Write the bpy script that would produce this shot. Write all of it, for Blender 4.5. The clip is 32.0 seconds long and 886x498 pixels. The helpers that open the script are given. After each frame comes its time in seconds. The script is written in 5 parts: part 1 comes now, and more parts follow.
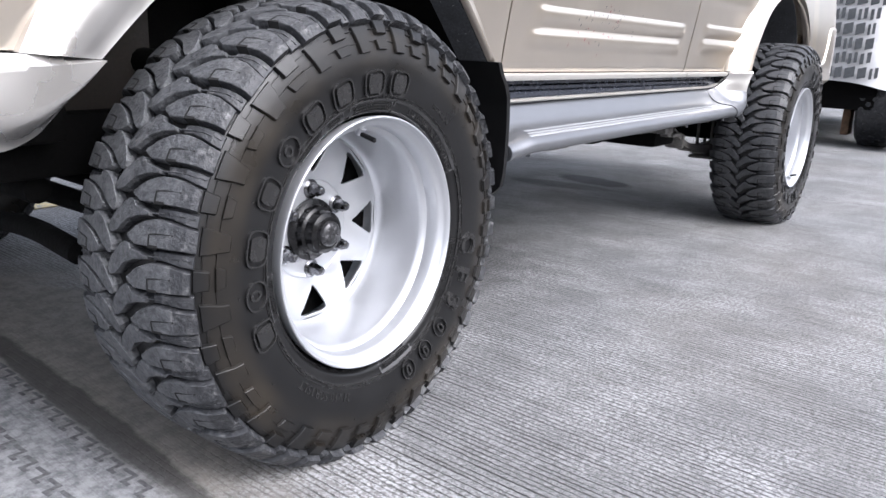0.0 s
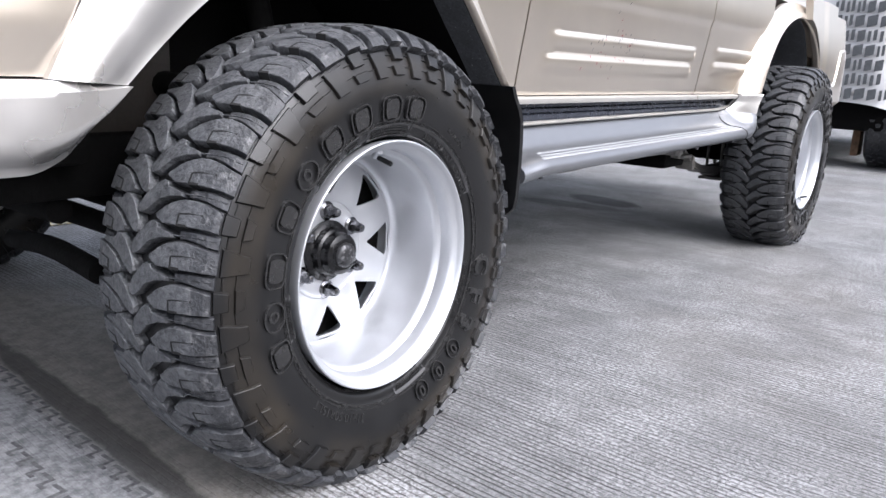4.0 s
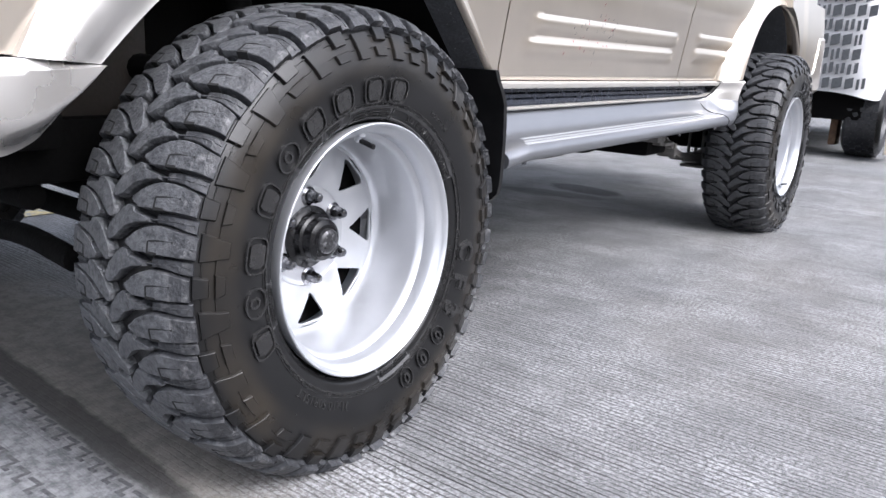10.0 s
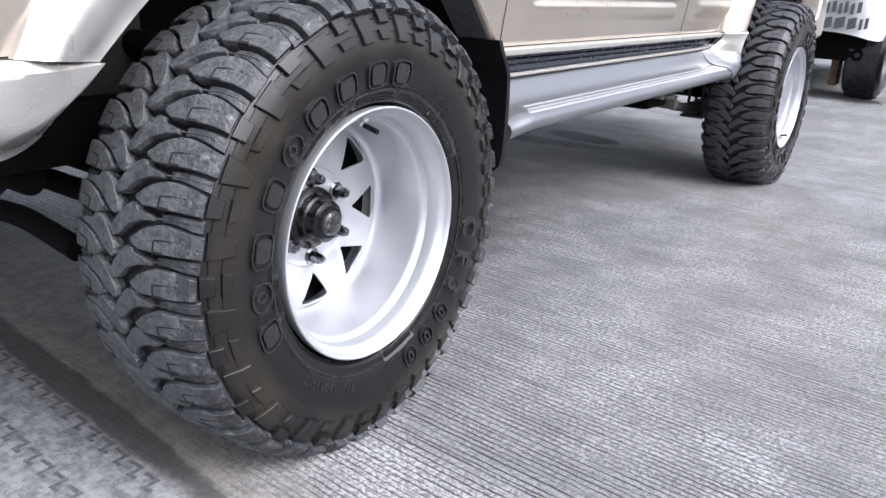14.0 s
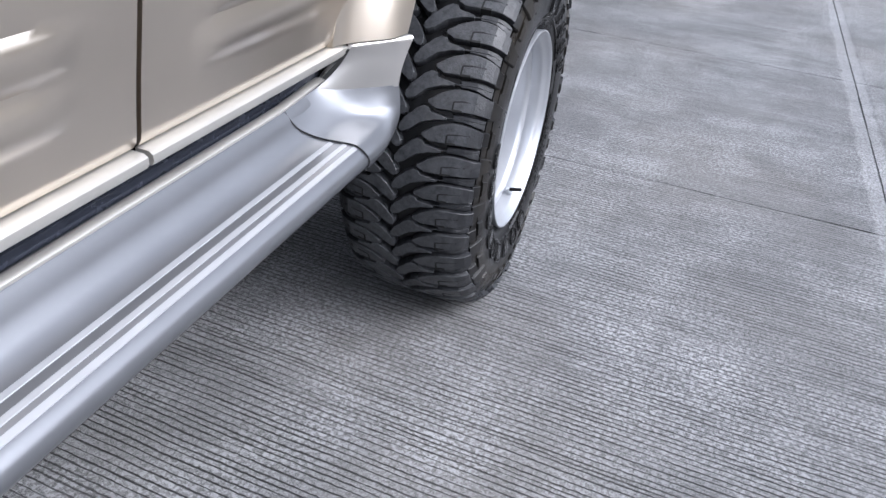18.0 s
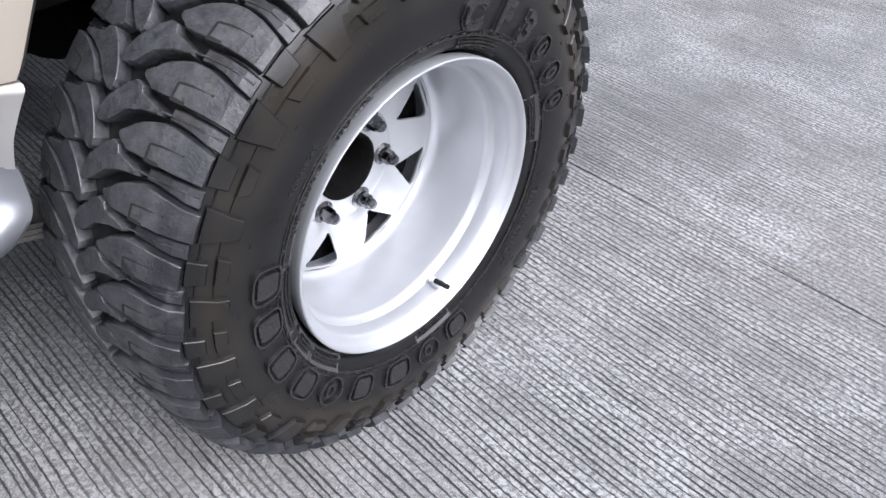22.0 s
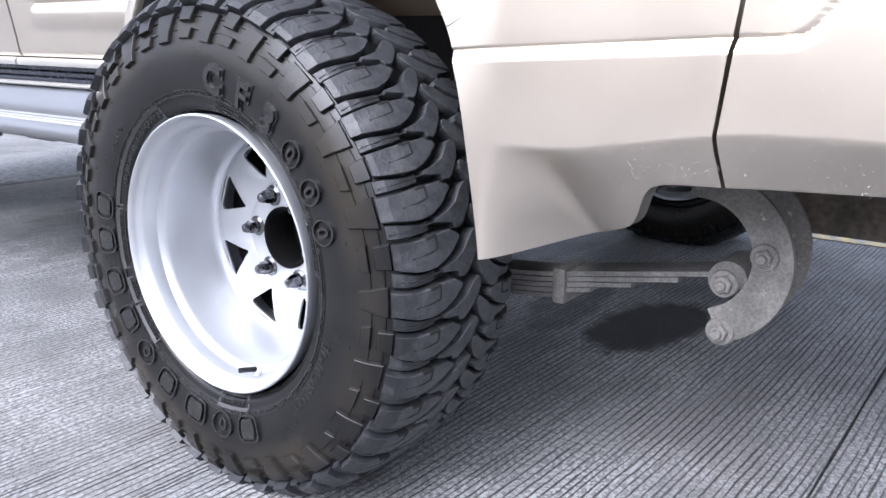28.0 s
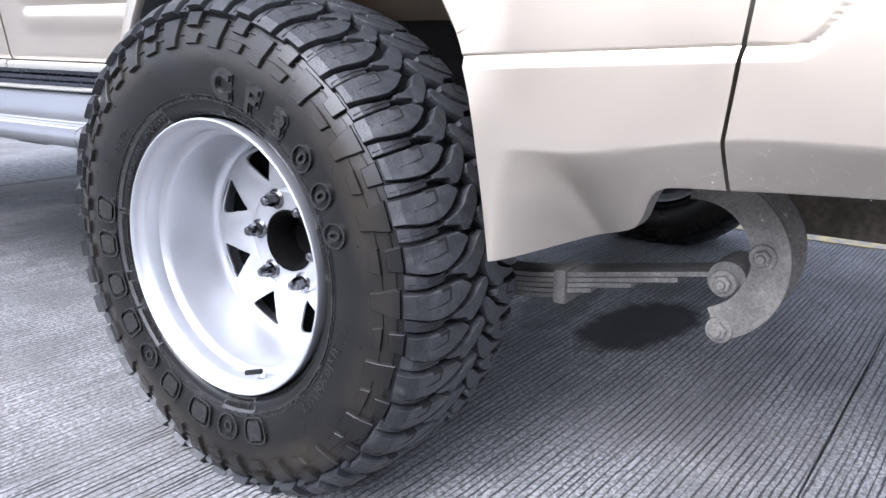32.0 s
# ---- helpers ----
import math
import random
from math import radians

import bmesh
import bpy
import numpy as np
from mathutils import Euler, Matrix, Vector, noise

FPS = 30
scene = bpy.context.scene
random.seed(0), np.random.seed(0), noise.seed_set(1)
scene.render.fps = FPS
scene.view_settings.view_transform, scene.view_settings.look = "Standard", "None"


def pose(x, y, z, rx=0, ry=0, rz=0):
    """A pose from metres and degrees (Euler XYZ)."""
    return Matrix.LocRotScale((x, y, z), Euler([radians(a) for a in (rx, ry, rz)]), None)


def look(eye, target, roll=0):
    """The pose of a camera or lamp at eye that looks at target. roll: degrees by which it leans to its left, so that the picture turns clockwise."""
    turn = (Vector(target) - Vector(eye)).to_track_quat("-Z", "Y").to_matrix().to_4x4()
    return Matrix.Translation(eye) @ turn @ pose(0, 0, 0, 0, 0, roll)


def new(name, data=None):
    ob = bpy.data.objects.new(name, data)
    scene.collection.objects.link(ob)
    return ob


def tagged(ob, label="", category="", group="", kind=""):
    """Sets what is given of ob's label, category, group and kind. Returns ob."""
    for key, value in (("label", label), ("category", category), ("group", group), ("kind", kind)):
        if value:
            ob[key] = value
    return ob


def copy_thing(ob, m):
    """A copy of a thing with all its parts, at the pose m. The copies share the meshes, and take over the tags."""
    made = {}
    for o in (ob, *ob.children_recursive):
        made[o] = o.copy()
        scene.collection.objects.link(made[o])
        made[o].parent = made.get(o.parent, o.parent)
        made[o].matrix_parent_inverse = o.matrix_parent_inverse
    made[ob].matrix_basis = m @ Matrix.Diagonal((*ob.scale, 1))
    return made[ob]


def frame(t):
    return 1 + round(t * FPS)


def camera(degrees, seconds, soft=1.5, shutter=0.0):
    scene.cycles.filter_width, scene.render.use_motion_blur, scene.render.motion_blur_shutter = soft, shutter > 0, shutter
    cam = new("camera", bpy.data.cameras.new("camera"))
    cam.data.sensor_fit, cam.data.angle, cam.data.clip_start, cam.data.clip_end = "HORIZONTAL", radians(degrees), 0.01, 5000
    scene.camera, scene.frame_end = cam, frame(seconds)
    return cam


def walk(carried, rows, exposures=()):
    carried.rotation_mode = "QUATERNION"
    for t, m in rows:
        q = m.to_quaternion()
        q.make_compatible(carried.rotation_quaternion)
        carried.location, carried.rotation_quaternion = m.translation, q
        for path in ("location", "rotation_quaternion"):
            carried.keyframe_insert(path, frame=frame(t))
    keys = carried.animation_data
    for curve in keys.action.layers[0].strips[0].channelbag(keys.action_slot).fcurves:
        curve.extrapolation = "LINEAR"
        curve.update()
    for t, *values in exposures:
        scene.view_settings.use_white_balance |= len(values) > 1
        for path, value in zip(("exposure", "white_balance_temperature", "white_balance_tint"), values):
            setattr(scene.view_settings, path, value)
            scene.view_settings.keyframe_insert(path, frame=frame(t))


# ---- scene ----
cam = camera(59.73, 32.0)
# seconds, place, turn
PATH = [
    (0.0, 0.7183, -0.9089, 0.6718, 75.059, -2.514, 36.559),
    (0.5, 0.7226, -0.8900, 0.6724, 75.151, -2.554, 36.540),
    (1.0, 0.7241, -0.9009, 0.6741, 75.317, -2.674, 36.442),
    (1.5, 0.7144, -0.9079, 0.6741, 75.419, -2.910, 36.510),
    (2.0, 0.7027, -0.9101, 0.6716, 75.587, -2.960, 36.582),
    (2.5, 0.7030, -0.9155, 0.6745, 75.636, -2.983, 36.799),
    (3.0, 0.7130, -0.9222, 0.6822, 75.848, -2.886, 36.977),
    (3.5, 0.7161, -0.9243, 0.6831, 76.230, -2.778, 37.105),
    (5.5, 0.7120, -0.9265, 0.6818, 76.236, -2.997, 37.601),
    (6.0, 0.7148, -0.9323, 0.6824, 76.065, -3.035, 37.726),
    (6.5, 0.7161, -0.9378, 0.6817, 75.927, -3.071, 37.845),
    (7.0, 0.7099, -0.9372, 0.6771, 75.802, -3.092, 37.894),
    (7.5, 0.7054, -0.9295, 0.6739, 75.693, -3.094, 37.721),
    (8.0, 0.6998, -0.9240, 0.6721, 75.665, -3.029, 37.384),
    (8.5, 0.6990, -0.9263, 0.6734, 75.678, -2.964, 36.927),
    (9.0, 0.7037, -0.9243, 0.6740, 75.806, -2.827, 36.480),
    (9.5, 0.7073, -0.9138, 0.6693, 75.807, -2.778, 36.032),
    (10.0, 0.7028, -0.9147, 0.6667, 75.777, -2.728, 35.763),
    (10.5, 0.7027, -0.9135, 0.6674, 75.684, -2.845, 35.590),
    (11.0, 0.6999, -0.9113, 0.6684, 75.627, -3.003, 35.505),
    (11.5, 0.6951, -0.9086, 0.6671, 75.724, -3.038, 35.558),
    (12.0, 0.7009, -0.9105, 0.6730, 75.950, -2.909, 35.594),
    (12.5, 0.6982, -0.9136, 0.6703, 76.045, -2.790, 35.706),
    (13.0, 0.6975, -0.9110, 0.6694, 75.419, -2.752, 35.743),
    (13.5, 0.7007, -0.9073, 0.6772, 73.732, -2.841, 35.890),
    (15.5, 0.4398, -0.8603, 1.0768, 61.692, -3.130, 29.005),
    (16.0, 0.4106, -0.5941, 1.1012, 60.842, -3.155, 24.629),
    (16.5, 0.4393, -0.2382, 1.0923, 59.965, -4.147, 20.684),
    (17.0, 0.3961, 0.1869, 1.0406, 59.558, -4.936, 18.005),
    (17.5, 0.3677, 0.6764, 0.9780, 58.824, -5.546, 17.792),
    (18.0, 0.2932, 1.0966, 0.9516, 58.889, -5.403, 19.761),
    (18.5, 0.2421, 1.4513, 0.8762, 60.960, -4.357, 23.083),
    (19.0, 0.1731, 1.6474, 0.6611, 64.440, -3.874, 25.795),
    (19.5, 0.1326, 1.6730, 0.5774, 67.016, -4.326, 26.750),
    (20.0, 0.1644, 1.6281, 0.6340, 67.769, -3.719, 26.903),
    (20.5, 0.1804, 1.6322, 0.6380, 64.847, -4.083, 27.029),
    (21.0, 0.2289, 1.6444, 0.7661, 60.068, -3.306, 28.323),
    (21.5, 0.3496, 1.7787, 0.8807, 50.435, -3.986, 33.807),
    (22.0, 0.5079, 1.9893, 0.9454, 50.114, -3.595, 41.885),
    (22.5, 0.6047, 2.2040, 0.9575, 49.127, -4.062, 61.744),
    (23.0, 0.6382, 2.4388, 0.9765, 50.284, -4.223, 79.297),
    (23.5, 0.6910, 2.6647, 0.9657, 52.340, -3.156, 94.700),
    (24.0, 0.7132, 2.8639, 0.9697, 54.604, -2.051, 106.976),
    (24.5, 0.6660, 3.0996, 0.9475, 57.099, -1.130, 116.515),
    (25.0, 0.6943, 3.3525, 0.9231, 60.779, -1.253, 121.575),
    (25.5, 0.6636, 3.4527, 0.7923, 66.608, -1.723, 123.951),
    (27.5, 0.6651, 3.4870, 0.6636, 74.547, -0.177, 126.764),
    (28.0, 0.6521, 3.4873, 0.6618, 74.649, -0.285, 127.012),
    (28.5, 0.6412, 3.4890, 0.6542, 74.639, -0.388, 127.281),
    (29.0, 0.6381, 3.4769, 0.6410, 74.301, -0.251, 127.712),
    (29.5, 0.6514, 3.4820, 0.6561, 74.505, -0.198, 127.931),
    (30.0, 0.6450, 3.4905, 0.6543, 74.505, 0.076, 127.724),
    (30.5, 0.6414, 3.5015, 0.6533, 74.507, 0.171, 126.970),
    (31.0, 0.6812, 3.4987, 0.6679, 74.550, 0.120, 126.561),
    (31.5, 0.7028, 3.4733, 0.6698, 74.437, -0.032, 126.025),
    (32.0, 0.6908, 3.4635, 0.6675, 74.753, -0.467, 125.166),
]
EXPOSURES = [(0.0, 1.19, 5980, 13), (13.5, 1.17, 5930, 13), (16.0, 0.91, 5830, 13), (17.0, 0.76, 5780, 13), (18.2, 0.73, 5730, 12), (19.0, 0.75, 5730, 12), (20.0, 1.22, 5730, 12), (21.0, 1.05, 5780, 12), (22.0, 1.13, 5930, 13), (24.0, 1.64, 5930, 13), (25.0, 1.42, 5860, 13), (28.0, 1.44, 5680, 14), (32.0, 1.43, 5650, 14)]
walk(cam, [(t, pose(x, y, z, rx, ry, rz)) for t, x, y, z, rx, ry, rz in PATH], EXPOSURES)
SKY, SUN, SUN_UP, SUN_TURN, SUN_WIDE = 0.20, 0.33, 44.0, 92.0, 120.0
GROOVE_TURN = 3.0

# ---------- world, sun, light ----------
world = bpy.data.worlds.new("sky")
scene.world = world
world.use_nodes = True
wn = world.node_tree
sky = wn.nodes.new("ShaderNodeTexSky")
sky.sky_type, sky.sun_disc = "NISHITA", False
sky.sun_elevation, sky.sun_rotation = radians(SUN_UP), radians(SUN_TURN)
sky.air_density, sky.dust_density, sky.ozone_density = 0.7, 6.0, 0.3
wn.nodes["Background"].inputs["Strength"].default_value = SKY
haze = wn.nodes.new("ShaderNodeHueSaturation")
haze.inputs["Saturation"].default_value = 0.32
wn.links.new(sky.outputs["Color"], haze.inputs["Color"])
wn.links.new(haze.outputs["Color"], wn.nodes["Background"].inputs["Color"])
sun = new("sun", bpy.data.lights.new("sun", "SUN"))
sun.data.energy, sun.data.angle, sun.data.color = SUN, radians(SUN_WIDE), (1.0, 0.975, 0.94)
# the sky's sun_rotation turns clockwise from +Y seen from above
_el, _ro = radians(SUN_UP), radians(SUN_TURN)
_way = Vector((math.sin(_ro) * math.cos(_el), math.cos(_ro) * math.cos(_el), math.sin(_el)))
sun.matrix_world = look(_way * 30, (0, 0, 0))

# ---------- materials ----------
def material(name, colour, rough=0.5, metal=0.0, coat=0.0, grain=0.0, scale=40.0, vary=0.15, bump=0.0, bump_scale=200.0,
             rough_vary=0.1, second=None, second_scale=6.0, second_from=0.5, second_to=0.7, spec=0.5):
    """A surface with two scales of colour variation, uneven gloss and a fine bump, in object-sized noise."""
    m = bpy.data.materials.new(name)
    m.use_nodes = True
    nt = m.node_tree
    n, l = nt.nodes, nt.links
    b = n["Principled BSDF"]
    geo = n.new("ShaderNodeNewGeometry")
    big = n.new("ShaderNodeTexNoise")
    big.inputs["Scale"].default_value, big.inputs["Detail"].default_value = scale, 6
    l.new(geo.outputs["Position"], big.inputs["Vector"])
    small = n.new("ShaderNodeTexNoise")
    small.inputs["Scale"].default_value, small.inputs["Detail"].default_value = bump_scale, 4
    l.new(geo.outputs["Position"], small.inputs["Vector"])
    ramp = n.new("ShaderNodeMapRange")
    ramp.inputs["From Min"].default_value, ramp.inputs["From Max"].default_value = 0.3, 0.7
    ramp.inputs["To Min"].default_value, ramp.inputs["To Max"].default_value = 1 - vary, 1 + vary
    l.new(big.outputs["Fac"], ramp.inputs["Value"])
    mul = n.new("ShaderNodeVectorMath")
    mul.operation = "SCALE"
    mul.inputs[0].default_value = colour[:3]
    l.new(ramp.outputs["Result"], mul.inputs["Scale"])
    out = mul.outputs["Vector"]
    if grain:
        g = n.new("ShaderNodeMapRange")
        g.inputs["From Min"].default_value, g.inputs["From Max"].default_value = 0.3, 0.7
        g.inputs["To Min"].default_value, g.inputs["To Max"].default_value = 1 - grain, 1 + grain
        l.new(small.outputs["Fac"], g.inputs["Value"])
        mul2 = n.new("ShaderNodeVectorMath")
        mul2.operation = "SCALE"
        l.new(out, mul2.inputs[0]), l.new(g.outputs["Result"], mul2.inputs["Scale"])
        out = mul2.outputs["Vector"]
    if second:
        st = n.new("ShaderNodeTexNoise")
        st.inputs["Scale"].default_value, st.inputs["Detail"].default_value, st.inputs["Roughness"].default_value = second_scale, 8, 0.65
        l.new(geo.outputs["Position"], st.inputs["Vector"])
        sr = n.new("ShaderNodeMapRange")
        sr.inputs["From Min"].default_value, sr.inputs["From Max"].default_value = second_from, second_to
        l.new(st.outputs["Fac"], sr.inputs["Value"])
        mx = n.new("ShaderNodeMix")
        mx.data_type = "RGBA"
        mx.inputs["B"].default_value = (*second[:3], 1)
        l.new(sr.outputs["Result"], mx.inputs["Factor"]), l.new(out, mx.inputs["A"])
        out = mx.outputs["Result"]
    l.new(out, b.inputs["Base Color"])
    rr = n.new("ShaderNodeMapRange")
    rr.inputs["From Min"].default_value, rr.inputs["From Max"].default_value = 0.3, 0.7
    rr.inputs["To Min"].default_value, rr.inputs["To Max"].default_value = max(rough - rough_vary, 0.02), min(rough + rough_vary, 1)
    l.new(big.outputs["Fac"], rr.inputs["Value"]), l.new(rr.outputs["Result"], b.inputs["Roughness"])
    b.inputs["Metallic"].default_value = metal
    b.inputs["Coat Weight"].default_value, b.inputs["Coat Roughness"].default_value = coat, 0.06
    b.inputs["Specular IOR Level"].default_value = spec
    if bump:
        bp = n.new("ShaderNodeBump")
        bp.inputs["Strength"].default_value, bp.inputs["Distance"].default_value = 1.0, bump
        l.new(small.outputs["Fac"], bp.inputs["Height"]), l.new(bp.outputs["Normal"], b.inputs["Normal"])
    return m


RUBBER = material("tread rubber", (0.013, 0.0137, 0.016), 0.44, grain=0.3, scale=25, vary=0.25, bump=0.0008, bump_scale=300,
                  second=(0.05, 0.05, 0.052), second_scale=38, second_from=0.50, second_to=0.74)
SIDEWALL = material("sidewall rubber", (0.0055, 0.0055, 0.0058), 0.33, spec=.36, scale=14, vary=0.2, bump=0.00018, bump_scale=420, rough_vary=.08)


def dust_sheen_ring(m):
    """Brown dust and a painted warm sheen in one ring on the outer wall of a tyre, by the distance from its axle."""
    n, l = m.node_tree.nodes, m.node_tree.links
    b = n["Principled BSDF"]
    old = b.inputs["Base Color"].links[0].from_socket
    tc = n.new("ShaderNodeTexCoord")
    flat = n.new("ShaderNodeVectorMath")
    flat.operation = "MULTIPLY"
    flat.inputs[1].default_value = (0, 1, 1)
    l.new(tc.outputs["Object"], flat.inputs[0])
    ln = n.new("ShaderNodeVectorMath")
    ln.operation = "LENGTH"
    l.new(flat.outputs["Vector"], ln.inputs[0])
    ring = n.new("ShaderNodeMapRange")
    ring.interpolation_type = "SMOOTHSTEP"
    ring.inputs["From Min"].default_value, ring.inputs["From Max"].default_value = 0.270, 0.300
    l.new(ln.outputs["Value"], ring.inputs["Value"])
    nz = n.new("ShaderNodeTexNoise")
    nz.inputs["Scale"].default_value, nz.inputs["Detail"].default_value = 9.0, 7
    l.new(tc.outputs["Object"], nz.inputs["Vector"])
    nr = n.new("ShaderNodeMapRange")
    nr.inputs["From Min"].default_value, nr.inputs["From Max"].default_value = 0.30, 0.75
    l.new(nz.outputs["Fac"], nr.inputs["Value"])
    out = n.new("ShaderNodeMapRange")
    out.interpolation_type = "SMOOTHSTEP"
    out.inputs["From Min"].default_value, out.inputs["From Max"].default_value = 0.342, 0.322
    l.new(ln.outputs["Value"], out.inputs["Value"])
    both = n.new("ShaderNodeMath")
    both.operation = "MULTIPLY"
    l.new(ring.outputs["Result"], both.inputs[0]), l.new(out.outputs["Result"], both.inputs[1])
    f = n.new("ShaderNodeMath")
    f.operation = "MULTIPLY"
    l.new(both.outputs["Value"], f.inputs[0]), l.new(nr.outputs["Result"], f.inputs[1])
    mx = n.new("ShaderNodeMix")
    mx.data_type = "RGBA"
    mx.inputs["B"].default_value = (0.022, 0.018, 0.0132, 1)
    l.new(f.outputs["Value"], mx.inputs["Factor"]), l.new(old, mx.inputs["A"])
    l.new(mx.outputs["Result"], b.inputs["Base Color"])


dust_sheen_ring(SIDEWALL)


def worn_tops(m, grey=(0.068, 0.070, 0.074, 1)):
    """Grey scuffed rubber where the blocks meet the road, by the distance from the axle."""
    n, l = m.node_tree.nodes, m.node_tree.links
    b = n["Principled BSDF"]
    old = b.inputs["Base Color"].links[0].from_socket
    tc = n.new("ShaderNodeTexCoord")
    flat = n.new("ShaderNodeVectorMath")
    flat.operation = "MULTIPLY"
    flat.inputs[1].default_value = (0, 1, 1)
    ln = n.new("ShaderNodeVectorMath")
    ln.operation = "LENGTH"
    l.new(tc.outputs["Object"], flat.inputs[0]), l.new(flat.outputs["Vector"], ln.inputs[0])
    ring = n.new("ShaderNodeMapRange")
    ring.inputs["From Min"].default_value, ring.inputs["From Max"].default_value = 0.3695, 0.3725
    l.new(ln.outputs["Value"], ring.inputs["Value"])
    nz = n.new("ShaderNodeTexNoise")
    nz.inputs["Scale"].default_value, nz.inputs["Detail"].default_value, nz.inputs["Roughness"].default_value = 95.0, 8, .78
    l.new(n["Geometry"].outputs["Position"], nz.inputs["Vector"])
    nr = n.new("ShaderNodeMapRange")
    nr.inputs["From Min"].default_value, nr.inputs["From Max"].default_value = 0.34, 0.68
    l.new(nz.outputs["Fac"], nr.inputs["Value"])
    f = n.new("ShaderNodeMath")
    f.operation = "MULTIPLY"
    l.new(ring.outputs["Result"], f.inputs[0]), l.new(nr.outputs["Result"], f.inputs[1])
    mx = n.new("ShaderNodeMix")
    mx.data_type = "RGBA"
    mx.inputs["B"].default_value = grey
    l.new(f.outputs["Value"], mx.inputs["Factor"]), l.new(old, mx.inputs["A"])
    l.new(mx.outputs["Result"], b.inputs["Base Color"])


worn_tops(RUBBER)
SCUFFED = material("scuffed tread rubber", (0.024, 0.025, 0.028), 0.50, grain=0.45, scale=25, vary=0.30, bump=0.0022, bump_scale=190,
                   second=(0.115, 0.115, 0.117), second_scale=58, second_from=0.54, second_to=0.68)
worn_tops(SCUFFED, (0.115, 0.118, 0.124, 1))
DIAL = material("worn hub dial", (0.03, 0.03, 0.032), 0.35, metal=0.5, grain=.3, scale=60, vary=.3, second=(0.16, 0.16, 0.165), second_scale=160, second_from=.52, second_to=.66)
LETTER = material("moulded letter rubber", (0.0125, 0.0122, 0.0122), 0.25, spec=.55, scale=60, vary=0.2)
# greyer than the sidewall: the frames' sheen is put into the colour
SHEEN_PANEL = material("smooth bead rubber", (0.048, 0.048, 0.049), 0.55, spec=.3, scale=40, vary=0.15)
RIM = material("silver wheel paint", (0.47, 0.48, 0.50), 0.38, metal=0.66, coat=0.2, scale=25, vary=0.03, rough_vary=0.03, bump=0.00008, bump_scale=900)
HUBBLACK = material("glossy black plastic", (0.004, 0.004, 0.0045), 0.24, spec=.32, scale=60, vary=0.3)
BLACK = material("black plastic", (0.004, 0.004, 0.0044), 0.40, spec=.3, scale=60, vary=0.3, bump=0.0002, bump_scale=600)
NUT = material("dark chrome nut", (0.16, 0.16, 0.17), 0.22, metal=1.0, scale=90, vary=0.3)
PAINT = material("champagne metallic paint", (0.71, 0.635, 0.54), 0.31, metal=1.0, coat=0.5, scale=8, vary=0.03, rough_vary=0.015)
TRIM = material("silver bumper paint", (0.46, 0.447, 0.43), 0.34, metal=0.85, coat=0.3, scale=10, vary=0.04)
SILVER = material("silver cladding paint", (0.180, 0.186, 0.200), 0.38, metal=0.72, coat=0.2, scale=10, vary=0.04, rough_vary=0.015)
STRIP = material("polished sill strip", (0.55, 0.53, 0.49), 0.36, metal=0.7, scale=15, vary=0.04, rough_vary=0.02)
STEEL = material("weathered grey steel", (0.145, 0.138, 0.128), 0.62, metal=0.35, grain=0.25, scale=22, vary=0.25, bump=0.0006, bump_scale=260,
                 second=(0.42, 0.41, 0.39), second_scale=60, second_from=0.62, second_to=0.75)
SPRING = material("dusty spring steel", (0.14, 0.136, 0.13), 0.65, metal=0.3, grain=0.3, scale=30, vary=0.3, bump=0.0004, bump_scale=300,
                  second=(0.22, 0.20, 0.17), second_scale=18, second_from=0.5, second_to=0.8)
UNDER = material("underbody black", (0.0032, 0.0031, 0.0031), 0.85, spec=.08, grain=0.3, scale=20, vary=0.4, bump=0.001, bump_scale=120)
OLD = material("old brown rubber", (0.010, 0.007, 0.0055), 0.75, grain=.3, scale=25, vary=.3, second=(.10, .062, .042), second_scale=30, second_from=.5, second_to=.75)
LINE = material("pale yellow ground strip", (.55, .45, .22), .7, grain=.2, scale=20, vary=.2, second=(.3, .29, .28), second_scale=25, second_from=.45, second_to=.6)
RUST = material("rusty brown metal", (0.17, 0.105, 0.065), 0.75, metal=0.2, grain=0.3, scale=20, vary=0.4, bump=0.0008, bump_scale=200)
MUD = material("dried mud on metal", (.075, .064, .052), .85, grain=.3, scale=14, vary=.4, bump=.0008, bump_scale=120, spec=.2)
GLASS = material("tinted glass", (0.02, 0.022, 0.024), 0.05, coat=1.0, scale=3, vary=0.05, rough_vary=0.01)


